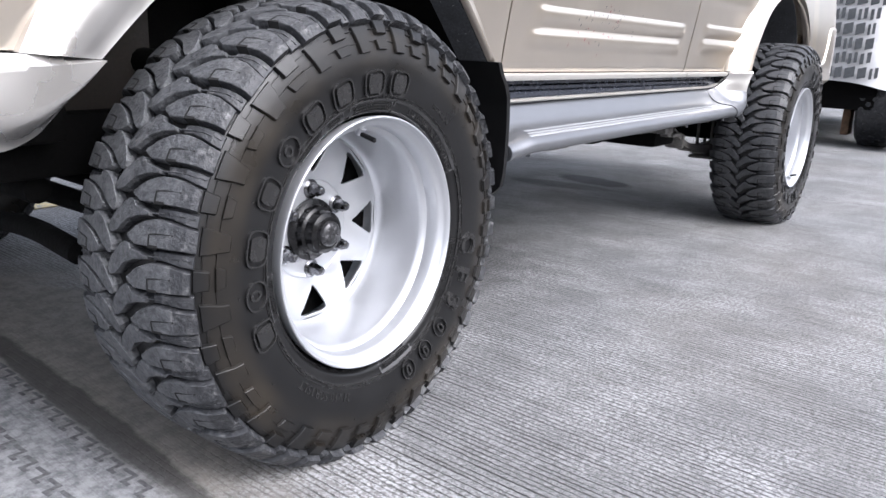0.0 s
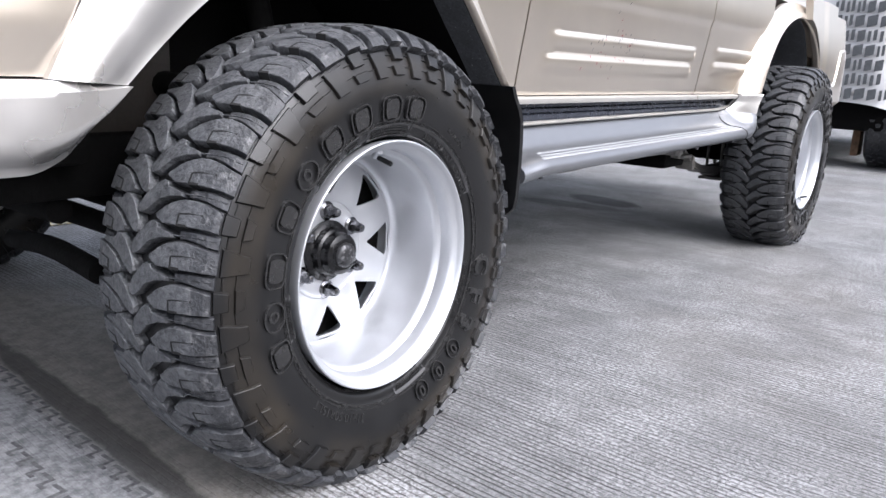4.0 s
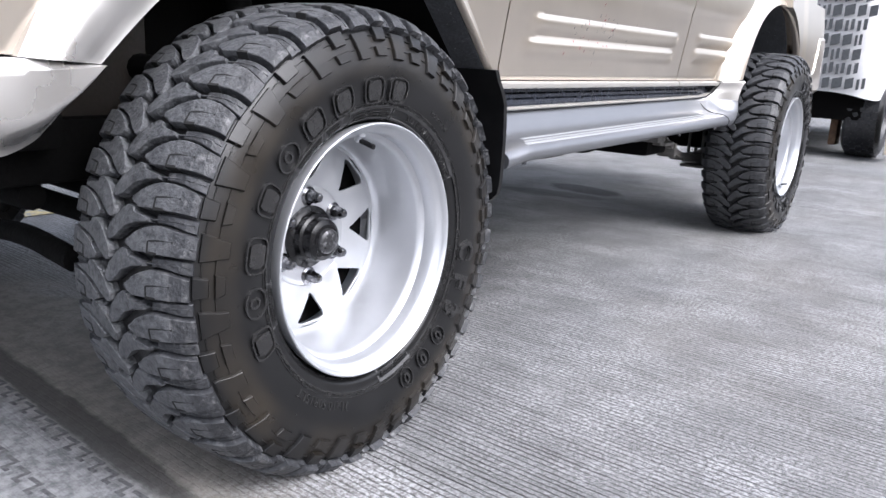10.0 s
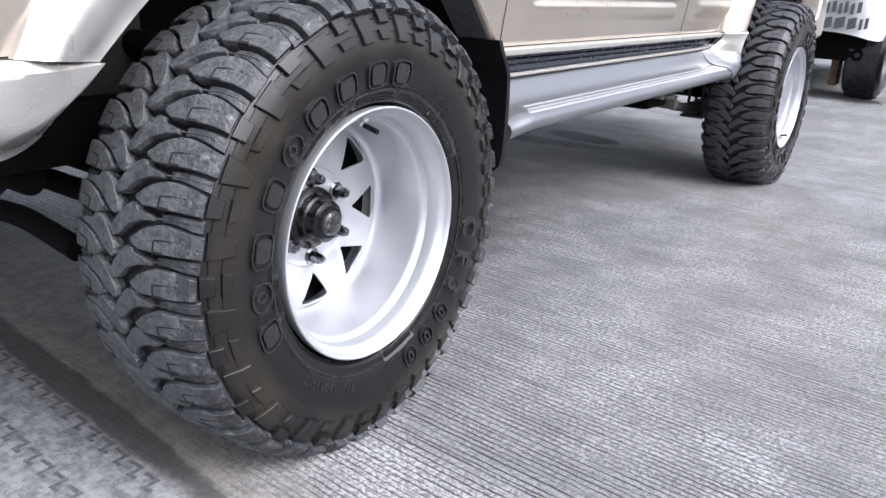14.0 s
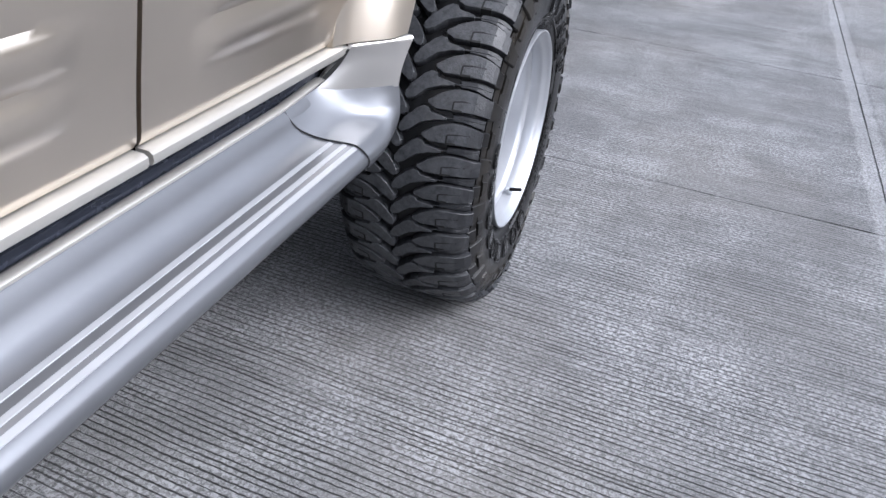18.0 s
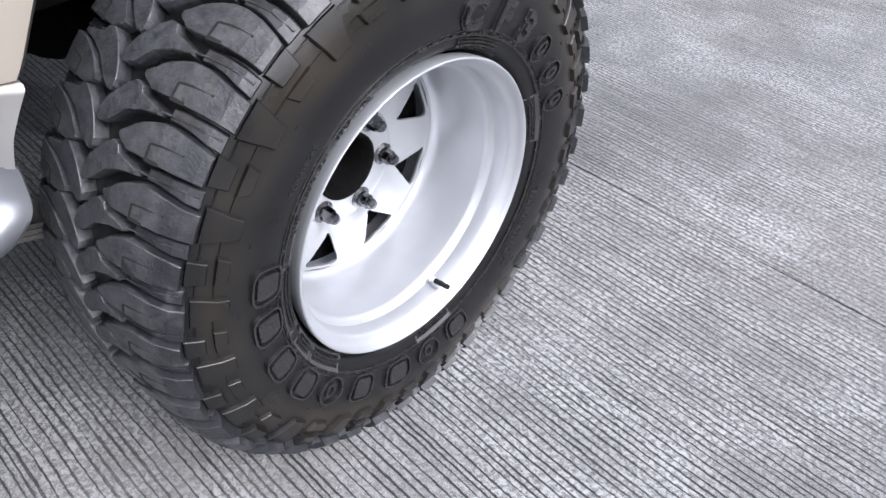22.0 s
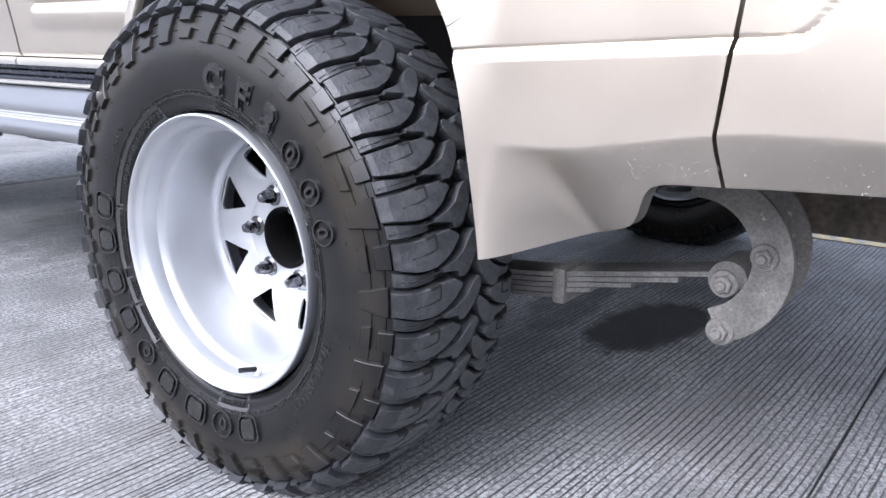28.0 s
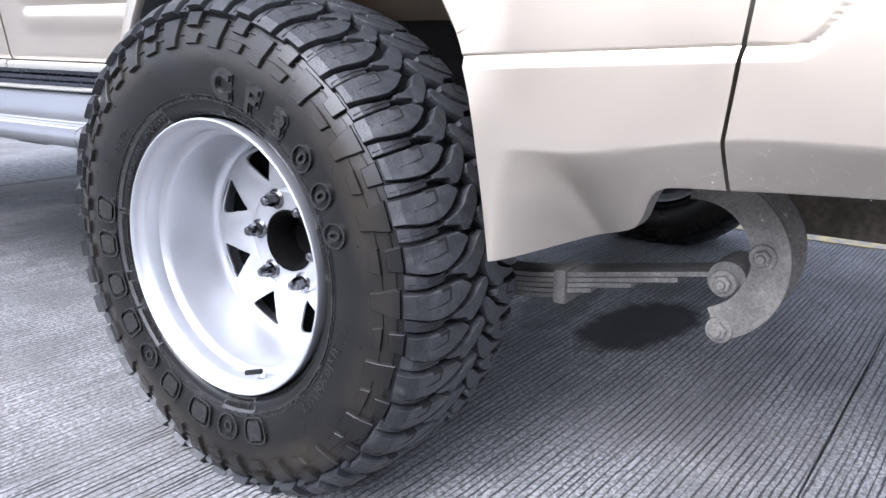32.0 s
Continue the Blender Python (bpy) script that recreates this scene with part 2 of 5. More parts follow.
def concrete():
    """Broom-finished concrete: thin dark raked lines with uneven gaps, pale scuffed patches, fine speckle, stains and
    some painted shade.
    """
    m = bpy.data.materials.new("broomed concrete")
    m.use_nodes = True
    n, l = m.node_tree.nodes, m.node_tree.links
    b = n["Principled BSDF"]
    geo = n.new("ShaderNodeNewGeometry")

    def put(slot, v):
        if hasattr(v, "links"):
            l.new(v, slot)
        else:
            slot.default_value = (*v, 1) if isinstance(v, tuple) and len(v) == 3 and slot.type == "RGBA" else v

    def noise(scale, detail, rough, vec=None):
        x = n.new("ShaderNodeTexNoise")
        x.inputs["Scale"].default_value, x.inputs["Detail"].default_value, x.inputs["Roughness"].default_value = scale, detail, rough
        l.new(vec or geo.outputs["Position"], x.inputs["Vector"])
        return x.outputs["Fac"]

    def calc(kind, a, c, d=None):
        x = n.new("ShaderNodeMath")
        x.operation = kind
        put(x.inputs[0], a), put(x.inputs[1], c)
        if d is not None:
            put(x.inputs[2], d)
        return x.outputs["Value"]

    def band(src, lo, hi, a=0.0, c=1.0):
        r = n.new("ShaderNodeMapRange")
        r.interpolation_type = "SMOOTHSTEP"
        for k, v in (("From Min", lo), ("From Max", hi), ("To Min", a), ("To Max", c)):
            put(r.inputs[k], v)
        l.new(src, r.inputs["Value"])
        return r.outputs["Result"]

    def mix(fac, a, c):
        x = n.new("ShaderNodeMix")
        x.data_type = "RGBA"
        put(x.inputs["Factor"], fac), put(x.inputs["A"], a), put(x.inputs["B"], c)
        return x.outputs["Result"]

    rot = n.new("ShaderNodeMapping")
    rot.inputs["Rotation"].default_value = (0, 0, radians(GROOVE_TURN))
    l.new(geo.outputs["Position"], rot.inputs["Vector"])
    sep = n.new("ShaderNodeSeparateXYZ")
    l.new(rot.outputs["Vector"], sep.inputs["Vector"])
    # the rake wavers: slowly over the slab, and a millimetre along each line
    slow, quick, crumbs = noise(1.1, 2, .5), noise(9.0, 3, .55), noise(70.0, 4, .7)
    v = calc("MULTIPLY_ADD", slow, 0.030, sep.outputs["Y"])
    v = calc("MULTIPLY_ADD", quick, 0.0050, v)
    v = calc("MULTIPLY_ADD", crumbs, 0.0048, v)

    def along(fx, fv, detail, rough):
        """Noise drawn out along the raked lines."""
        long = n.new("ShaderNodeCombineXYZ")
        l.new(calc("MULTIPLY", sep.outputs["X"], fx), long.inputs["X"]), l.new(calc("MULTIPLY", v, fv), long.inputs["Y"])
        return noise(1.0, detail, rough, long.outputs["Vector"])

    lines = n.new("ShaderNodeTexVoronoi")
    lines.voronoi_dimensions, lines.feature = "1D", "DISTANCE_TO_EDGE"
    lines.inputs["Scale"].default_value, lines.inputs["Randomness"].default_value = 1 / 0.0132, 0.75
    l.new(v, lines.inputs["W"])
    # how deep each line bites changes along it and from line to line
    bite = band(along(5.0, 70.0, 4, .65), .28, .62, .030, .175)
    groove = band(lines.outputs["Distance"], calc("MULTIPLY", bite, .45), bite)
    # no lines on the smooth margin beside the long sawn joint
    jm = n.new("ShaderNodeMapping")
    jm.inputs["Rotation"].default_value = (0, 0, radians(1.6))
    l.new(geo.outputs["Position"], jm.inputs["Vector"])
    js = n.new("ShaderNodeSeparateXYZ")
    l.new(jm.outputs["Vector"], js.inputs["Vector"])
    off = calc("ABSOLUTE", calc("ADD", calc("MULTIPLY_ADD", quick, .05, js.outputs["X"]), -.845 - .025), 0.0)
    margin = band(off, .035, .055, 1.0, 0.0)
    east = band(js.outputs["X"], .84, .87)
    worn = calc("MULTIPLY", band(noise(1.7, 5, .6), .46, .62, 1.0, .55), calc("MULTIPLY_ADD", margin, -.95, 1.0))
    worn = calc("MULTIPLY", worn, calc("MULTIPLY_ADD", east, -.35, 1.0))
    # a smooth dusty patch before the front wheel, where the lines are worn off; its paleness also paints in light under
    # the bumper
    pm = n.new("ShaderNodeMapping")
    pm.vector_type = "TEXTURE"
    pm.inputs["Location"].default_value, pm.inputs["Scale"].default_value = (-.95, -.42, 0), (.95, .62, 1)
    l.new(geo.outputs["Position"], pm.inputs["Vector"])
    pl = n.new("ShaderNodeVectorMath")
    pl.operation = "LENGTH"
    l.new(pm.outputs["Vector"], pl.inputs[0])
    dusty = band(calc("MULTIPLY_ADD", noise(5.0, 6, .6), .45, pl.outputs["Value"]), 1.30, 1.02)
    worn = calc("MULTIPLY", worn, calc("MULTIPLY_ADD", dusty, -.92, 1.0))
    fine, grit, worms = noise(140.0, 4, .70), noise(420.0, 3, .7), noise(115.0, 5, .70)
    blotch, pale = noise(3.2, 8, .62), noise(2.3, 6, .58)
    streak, brush, sets = along(1.3, 24.0, 4, .6), along(7.0, 330.0, 2, .6), along(1.6, 62.0, 2, .5)
    col = mix(band(blotch, .30, .70), (.062, .063, .064), (.094, .095, .096))
    col = mix(band(streak, .36, .64, 0.0, .40), col, (.140, .140, .142))
    col = mix(band(brush, .50, .62, 0.0, .45), col, (.055, .054, .053))
    # darker sets of lines, painting in the shading that groove walls give at distance
    col = mix(band(sets, .54, .66, 0.0, .50), col, (.050, .0495, .049))
    col = mix(band(grit, .50, .58, 0.0, .8), col, (.235, .235, .238))
    col = mix(band(noise(.8, 3, .5), .42, .62, 0.0, .30), col, (.165, .148, .128))
    # pale scuffed mortar on the ridges, in broad patches broken up by worm-like pits
    patch = calc("MULTIPLY", band(calc("MULTIPLY_ADD", streak, .15, pale), .40, .78, .26, .95), band(noise(7.0, 4, .6), .34, .62, .55, 1.0))
    scuff = calc("MULTIPLY", patch, band(worms, .48, .54))
    col = mix(calc("MULTIPLY", scuff, .85), col, (.45, .452, .46))
    col = mix(calc("MULTIPLY", calc("MULTIPLY", patch, band(fine, .44, .56)), .40), col, (.40, .40, .41))
    col = mix(calc("MULTIPLY", margin, calc("MULTIPLY", band(worms, .42, .60), .45)), col, (.32, .32, .33))
    col = mix(calc("MULTIPLY", band(fine, .665, .71), .8), col, (.55, .55, .56))
    # the shade down in the grooves is put into the colour
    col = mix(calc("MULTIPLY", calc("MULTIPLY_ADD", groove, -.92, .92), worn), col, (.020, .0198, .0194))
    # dust colour, made paler to stand in for light under the nose
    lit_clay = mix(band(noise(26.0, 6, .65), .35, .65), (.150, .136, .118), (.255, .232, .203))
    col = mix(calc("MULTIPLY", dusty, .78), col, mix(band(sep.outputs["Y"], -.26, -.36), lit_clay, mix(band(noise(34.0, 8, .7), .38, .62), (.105, .108, .116), (.30, .305, .315))))
    # oil stains and tyre marks, and last two broad ovals that paint in shade under the vehicle, each an oval with a
    # ragged edge: middle, half sizes, turn, strength
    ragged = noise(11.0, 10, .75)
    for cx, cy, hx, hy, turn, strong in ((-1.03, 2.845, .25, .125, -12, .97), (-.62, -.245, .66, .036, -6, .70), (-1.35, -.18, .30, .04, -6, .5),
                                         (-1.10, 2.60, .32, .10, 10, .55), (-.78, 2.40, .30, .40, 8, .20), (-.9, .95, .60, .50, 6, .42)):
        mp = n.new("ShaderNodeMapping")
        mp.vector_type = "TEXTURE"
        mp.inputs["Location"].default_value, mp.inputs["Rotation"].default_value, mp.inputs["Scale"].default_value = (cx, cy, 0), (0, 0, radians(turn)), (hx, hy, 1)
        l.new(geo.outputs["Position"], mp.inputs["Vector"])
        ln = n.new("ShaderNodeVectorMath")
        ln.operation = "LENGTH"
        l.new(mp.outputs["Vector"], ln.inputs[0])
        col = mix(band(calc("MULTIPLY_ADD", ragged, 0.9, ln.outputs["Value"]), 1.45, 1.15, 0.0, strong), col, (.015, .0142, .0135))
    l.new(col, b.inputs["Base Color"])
    l.new(band(blotch, .3, .7, .60, .74), b.inputs["Roughness"])
    b.inputs["Specular IOR Level"].default_value = 0.4
    high = calc("MULTIPLY_ADD", worms, .30, calc("MULTIPLY_ADD", fine, .25, calc("MULTIPLY", groove, worn)))
    bp = n.new("ShaderNodeBump")
    bp.inputs["Strength"].default_value, bp.inputs["Distance"].default_value = 1.0, 0.006
    l.new(high, bp.inputs["Height"]), l.new(bp.outputs["Normal"], b.inputs["Normal"])
    return m


CHROME = material("bright strip", (0.36, 0.37, 0.385), 0.45, metal=0.4, scale=40, vary=0.04)
GREYBAND = material("dark ribbed trim", (0.050, 0.056, 0.075), 0.22, metal=0.5, scale=60, vary=0.1)
LINER = material("speckled arch liner", (0.060, 0.062, 0.067), 0.6, spec=.3, grain=0.3, scale=30, vary=0.2, bump=0.0004, bump_scale=200,
                 second=(0.55, 0.55, 0.55), second_scale=150, second_from=0.66, second_to=0.70)
# near-black that carries the deep shade inside the front arch
SHADED_WELL = material("shade-black wheel well", (0.0025, 0.0025, 0.0025), 0.9, spec=.05, grain=.3, scale=20, vary=.4)
WING = material("dusty inner wing", (0.010, 0.007, 0.0045), 0.75, grain=0.25, scale=12, vary=0.3, bump=0.0006, bump_scale=160)
CLOTH = material("white cover cloth", (0.52, 0.52, 0.53), 0.85, scale=20, vary=0.05, bump=0.0004, bump_scale=700)
PRINT = material("grey printed ink", (0.075, 0.08, 0.085), 0.8, scale=50, vary=0.2)
FLAPWHITE = material("pale plastic", (0.62, 0.56, 0.46), 0.6, scale=10, vary=0.1)
WALL = material("cream render", (0.62, 0.54, 0.42), 0.85, grain=0.1, scale=1.5, vary=0.08, bump=0.001, bump_scale=60)
GAP = material("dark cut", (0.006, 0.006, 0.006), 0.9, scale=30, vary=0.2)
PRINTED = material("dusty rubber print", (.080, .081, .086), .9, grain=.4, scale=60, vary=.4, second=(.13, .13, .135), second_scale=90, second_from=.45, second_to=.6)
CONCRETE = concrete()

# ---------- mesh helpers ----------
def mesh_of(name, bm, mat, sharp=35):
    bmesh.ops.recalc_face_normals(bm, faces=bm.faces)
    me = bpy.data.meshes.new(name)
    bm.to_mesh(me)
    bm.free()
    me.materials.append(mat)
    me.shade_smooth()
    me.set_sharp_from_angle(angle=radians(sharp))
    return me


def part(name, bm, mat, parent, label="", sharp=35, at=None):
    """One mesh under a thing or a part; vertices are in the parent's space unless at says otherwise."""
    ob = new(name, mesh_of(name, bm, mat, sharp) if isinstance(bm, bmesh.types.BMesh) else bm)
    ob.parent = parent
    if at is not None:
        ob.matrix_local = at
    if label:
        ob["label"] = label
    return ob


def thing(name, at, label, category, group="", kind=""):
    ob = new(name)
    ob.matrix_world = at if isinstance(at, Matrix) else Matrix.Translation(at)
    return tagged(ob, label, category, group, kind)


def revolve(bm, profile, n=96, closed=False):
    """Turns (x, r) points round the X axis."""
    rings = []
    for x, r in profile:
        rings.append([bm.verts.new((x, -r * math.sin(2 * math.pi * k / n), r * math.cos(2 * math.pi * k / n))) for k in range(n)])
    pairs = list(zip(rings, rings[1:])) + ([(rings[-1], rings[0])] if closed else [])
    for a, b in pairs:
        for k in range(n):
            bm.faces.new((a[k], a[(k + 1) % n], b[(k + 1) % n], b[k]))
    return rings


def grid(bm, pts, back=None, close_u=False):
    """A sheet through rows of points; back: an offset vector function that gives it thickness."""
    rows = [[bm.verts.new(p) for p in row] for row in pts]
    def skin(rr):
        for a, b in zip(rr, rr[1:]):
            for k in range(len(a) - 1):
                bm.faces.new((a[k], a[k + 1], b[k + 1], b[k]))
    skin(rows)
    if back is not None:
        rb = [[bm.verts.new(Vector(p) + Vector(back)) for p in row] for row in pts]
        skin(rb)
        edge = lambda r: [r[0][k] for k in range(len(r[0]))] + [row[-1] for row in r[1:]] + [r[-1][k] for k in range(len(r[0]) - 2, -1, -1)] + [row[0] for row in r[-2:0:-1]]
        ea, eb = edge(rows), edge(rb)
        for k in range(len(ea)):
            q = (k + 1) % len(ea)
            bm.faces.new((ea[k], ea[q], eb[q], eb[k]))
    return rows


def sweep(bm, path, sections, cap=True):
    """Joins sections (lists of points already in place) into a tube."""
    rings = [[bm.verts.new(p) for p in s] for s in sections]
    m = len(rings[0])
    for a, b in zip(rings, rings[1:]):
        for k in range(m):
            bm.faces.new((a[k], a[(k + 1) % m], b[(k + 1) % m], b[k]))
    if cap:
        bm.faces.new(rings[0]), bm.faces.new(rings[-1])


def box(bm, lo, hi, bevel=0.0):
    v = bmesh.ops.create_cube(bm, size=1.0)["verts"]
    c = [(a + b) / 2 for a, b in zip(lo, hi)]
    s = [b - a for a, b in zip(lo, hi)]
    for w in v:
        w.co = Vector((w.co.x * s[0] + c[0], w.co.y * s[1] + c[1], w.co.z * s[2] + c[2]))
    if bevel:
        es = list({e for w in v for e in w.link_edges})
        bmesh.ops.bevel(bm, geom=es, offset=bevel, segments=2, profile=0.6, affect="EDGES")


def rod(bm, a, b, r0, r1=None, n=16):
    """A round bar from a to b."""
    a, b = Vector(a), Vector(b)
    q = (b - a).to_track_quat("Z", "Y").to_matrix()
    r1 = r0 if r1 is None else r1
    ends = []
    for p, r in ((a, r0), (b, r1)):
        ends.append([bm.verts.new(p + q @ Vector((r * math.cos(2 * math.pi * k / n), r * math.sin(2 * math.pi * k / n), 0))) for k in range(n)])
    for k in range(n):
        bm.faces.new((ends[0][k], ends[0][(k + 1) % n], ends[1][(k + 1) % n], ends[1][k]))
    bm.faces.new(ends[0]), bm.faces.new(ends[1])


def prism(bm, outline, x0, x1, bevel=0.0):
    """An outline of (y, z) points given thickness along X."""
    a = [bm.verts.new((x0, y, z)) for y, z in outline]
    b = [bm.verts.new((x1, y, z)) for y, z in outline]
    n = len(a)
    fs = [bm.faces.new(a), bm.faces.new(b)]
    for k in range(n):
        fs.append(bm.faces.new((a[k], a[(k + 1) % n], b[(k + 1) % n], b[k])))
    if bevel:
        es = [e for f in fs[:2] for e in f.edges]
        bmesh.ops.bevel(bm, geom=es, offset=bevel, segments=2, profile=0.6, affect="EDGES")


# ---------- wheels ----------
HUB_Z, TYRE_MID = 0.354, -0.122       # height of the hub; the tyre's middle plane behind the rim's outer lip
# half section of the tyre: distance from the middle plane and radius, from the crown to the bead
SECTION = [(0.0, 0.3645), (0.0286, 0.364), (0.0573, 0.3626), (0.0812, 0.3603), (0.0955, 0.3573), (0.1079, 0.3493), (0.1184, 0.334), (0.1261, 0.3136), (0.1308, 0.2894), (0.131, 0.2652), (0.1284, 0.2448), (0.1251, 0.2336), (0.1241, 0.2304), (0.1211, 0.2285), (0.1198, 0.2185), (0.1140, 0.2135), (0.1055, 0.2085), (0.098, 0.203)]


def carcass():
    """The section as a dense curve: arc length, x, r and the outward normal."""
    pts = [Vector((-.03, .3745))] + [Vector(p) for p in SECTION] + [Vector((.10, .2))]
    dense = []
    for k in range(1, len(pts) - 2):
        a, b, c, d = pts[k - 1:k + 3]
        for j in range(10):
            t = j / 10
            dense.append(0.5 * (2 * b + (c - a) * t + (2 * a - 5 * b + 4 * c - d) * t * t + (3 * b - a - 3 * c + d) * t ** 3))
    s, out = 0.0, []
    for k, p in enumerate(dense):
        q = dense[min(k + 1, len(dense) - 1)] - dense[max(k - 1, 0)]
        q.normalize()
        if k:
            s += (p - dense[k - 1]).length
        out.append((s, p.x, p.y, -q.y, q.x))
    return np.array(out)


CARCASS = carcass()


def skin_point(p, turn, lift):
    """A point on the tyre: p metres of arc from the crown (positive: outer side), turn in radians, lift above the skin."""
    a = abs(p)
    s, x, r, nx, nr = (np.interp(a, CARCASS[:, 0], CARCASS[:, k]) for k in range(5))
    u, rad = x + nx * lift, r + nr * lift
    return Vector((TYRE_MID + math.copysign(u, p if p else 1), -rad * math.sin(turn), rad * math.cos(turn)))


LUGS = 42
# the mould's pitch changes round the tyre: where each second block's side plate sits, in degrees
PLATES = [-211.4, -194.7, -177.6, -158.8, -141.9, -125.7, -110.1, -95.2, -78.4, -60.4, -41.3, -23.3, -6.8, 8.0, 24.1, 43.8, 62.3, 79.0, 96.4, 113.8, 131.2]


def pitch_turn(u):
    """The turn, in radians, at u pitches; a side plate's middle lies at each even u + 0.32."""
    i = (u - .32) / 2
    k = math.floor(i)
    at = lambda j: PLATES[j % 21] + 360 * (j // 21)
    return radians(at(k) + (at(k + 1) - at(k)) * (i - k))


SHOULDER_LUG = [(.122, .06, .60), (.110, .03, .575), (.098, -.03, .57), (.085, -.05, .58), (.070, -.03, .585), (.058, .04, .60), (.048, .12, .615), (.0395, .21, .62), (.035, .29, .57), (.0295, .36, .54), (.0255, .41, .48)]
CENTRE_LUG = [(.0610, -.17, -.10), (.050, -.21, -.06), (.0405, -.23, -.03), (.0325, -.26, .03), (.0290, -.37, .05), (.0200, -.39, .12), (.009, -.28, .28), (.000, -.13, .41), (-.007, .03, .49), (-.0125, .18, .49), (-.0165, .29, .42)]


def lug(bm, stations, turn, side, height, chamfer=0.0022):
    """A rubber block on the skin, through stations of (arc, from, to) in pitches, with chamfered edges."""
    rows = []
    for k, (p, lo, hi) in enumerate(stations):
        end = k in (0, len(stations) - 1)
        ch = chamfer / 0.385
        a, b = pitch_turn(turn + lo), pitch_turn(turn + hi)
        inset = min(ch, (b - a) * 0.3)
        p2 = p + (chamfer * (1 if k == 0 else -1) * -1 if end else 0)
        sp = lambda pp, tt, hh: skin_point(pp * side, tt, hh)
        rows.append([sp(p, a - .006, -0.002), sp(p, a, height - chamfer), sp(p2, a + inset, height), sp(p2, (a + b) / 2, height * 1.004),
                     sp(p2, b - inset, height), sp(p, b, height - chamfer), sp(p, b + .006, -0.002)])
    vs = [[bm.verts.new(q) for q in r] for r in rows]
    for a, b in zip(vs, vs[1:]):
        for k in range(6):
            bm.faces.new((a[k], a[k + 1], b[k + 1], b[k]))
    bm.faces.new(vs[0]), bm.faces.new(vs[-1])


def flatten(bm, phase, hub=HUB_Z):
    """Presses the tyre flat on the ground and lets the wall bulge a little above it."""
    c, s = math.cos(phase), math.sin(phase)
    for v in bm.verts:
        y, z = v.co.y * c - v.co.z * s, v.co.y * s + v.co.z * c
        low = -hub + 0.001
        near = max(0.0, min(1.0, (-z - 0.24) / 0.13)) * max(0.0, 1 - abs(y) / 0.2)
        v.co.x = TYRE_MID + (v.co.x - TYRE_MID) * (1 + 0.05 * near)
        if z < low:
            z = low + (z - low) * 0.02
        v.co.y, v.co.z = y * c + z * s, -y * s + z * c


def p_of_r(r):
    """Arc length of the outer wall's point at radius r."""
    k = CARCASS[:, 0] > .13
    return float(np.interp(-r, -CARCASS[k, 2], CARCASS[k, 0]))


def tyre_wall(phase):
    bm = bmesh.new()
    prof = []
    for p in [CARCASS[-1, 0] * (1 - k / 50) for k in range(51)]:
        q = skin_point(p, 0, 0)
        prof.append((q.x, q.z))
    prof += [(2 * TYRE_MID - x, r) for x, r in prof[-2::-1]]
    revolve(bm, prof, 160)
    flatten(bm, phase)
    return mesh_of("tyre_carcass", bm, SIDEWALL, 40)


# block shapes: arc from the crown, and its extent round the tyre in pitches
SHOULDER_LUG_B = [(.117, .08, .59)] + SHOULDER_LUG[1:]
LONG_PLATE = [(.1640, .09, .55), (.152, .06, .58), (.139, -.01, .63), (.1255, -.05, .67)]
SHORT_PLATE = [(.1385, .09, .56), (.130, .07, .575), (.119, .05, .585)]
SMALL_PLATE = [(.1610, .08, .56), (.1470, .00, .65)]
SIPE_A = [(.100, .225, .262), (.082, .255, .292), (.0685, .30, .337)]
SIPE_B = [(.0690, .30, .585), (.0662, .33, .60)]
SIPE_C = [(.083, .535, .59), (.0665, .55, .62)]
GROOVE_FLOOR = [(.121, .68, 1.00), (.108, .66, .96), (.096, .66, .90), (.084, .67, .88), (.070, .70, .90)]
FLOOR_RIB = [(.117, .775, .805), (.100, .765, .795), (.080, .79, .82), (.060, .83, .86)]
TIE_BAR = [(.118, .71, .77), (.095, .69, .76), (.068, .68, .75)]
RIB_HIGH = [(.1490, .62, 1.06), (.1478, .62, 1.06)]
RIB_LOW = [(.1310, .58, 1.10), (.1292, .58, 1.10)]


def ring_of(wheel_ob, name, stations, height, chamfer, mat, side, offset, phase, every=1, first=0, label=""):
    """The same block all round the tyre, each as wide as the pitch is there."""
    for k in range(first, LUGS, every):
        bm = bmesh.new()
        lug(bm, stations, k + offset, side, height, chamfer)
        flatten(bm, phase)
        part(name, bm, mat, wheel_ob, label, 12)


def joined_ring(wheel_ob, name, kinds, mat, phase, label):
    """Fine moulding too small to pick apart, in one mesh."""
    bm = bmesh.new()
    for stations, height, chamfer, side, offset in kinds:
        for k in range(LUGS):
            lug(bm, stations, k + offset, side, height, chamfer)
    flatten(bm, phase)
    ob = part(name, bm, mat, wheel_ob, label, 12)
    ob["kind"] = "stuff"


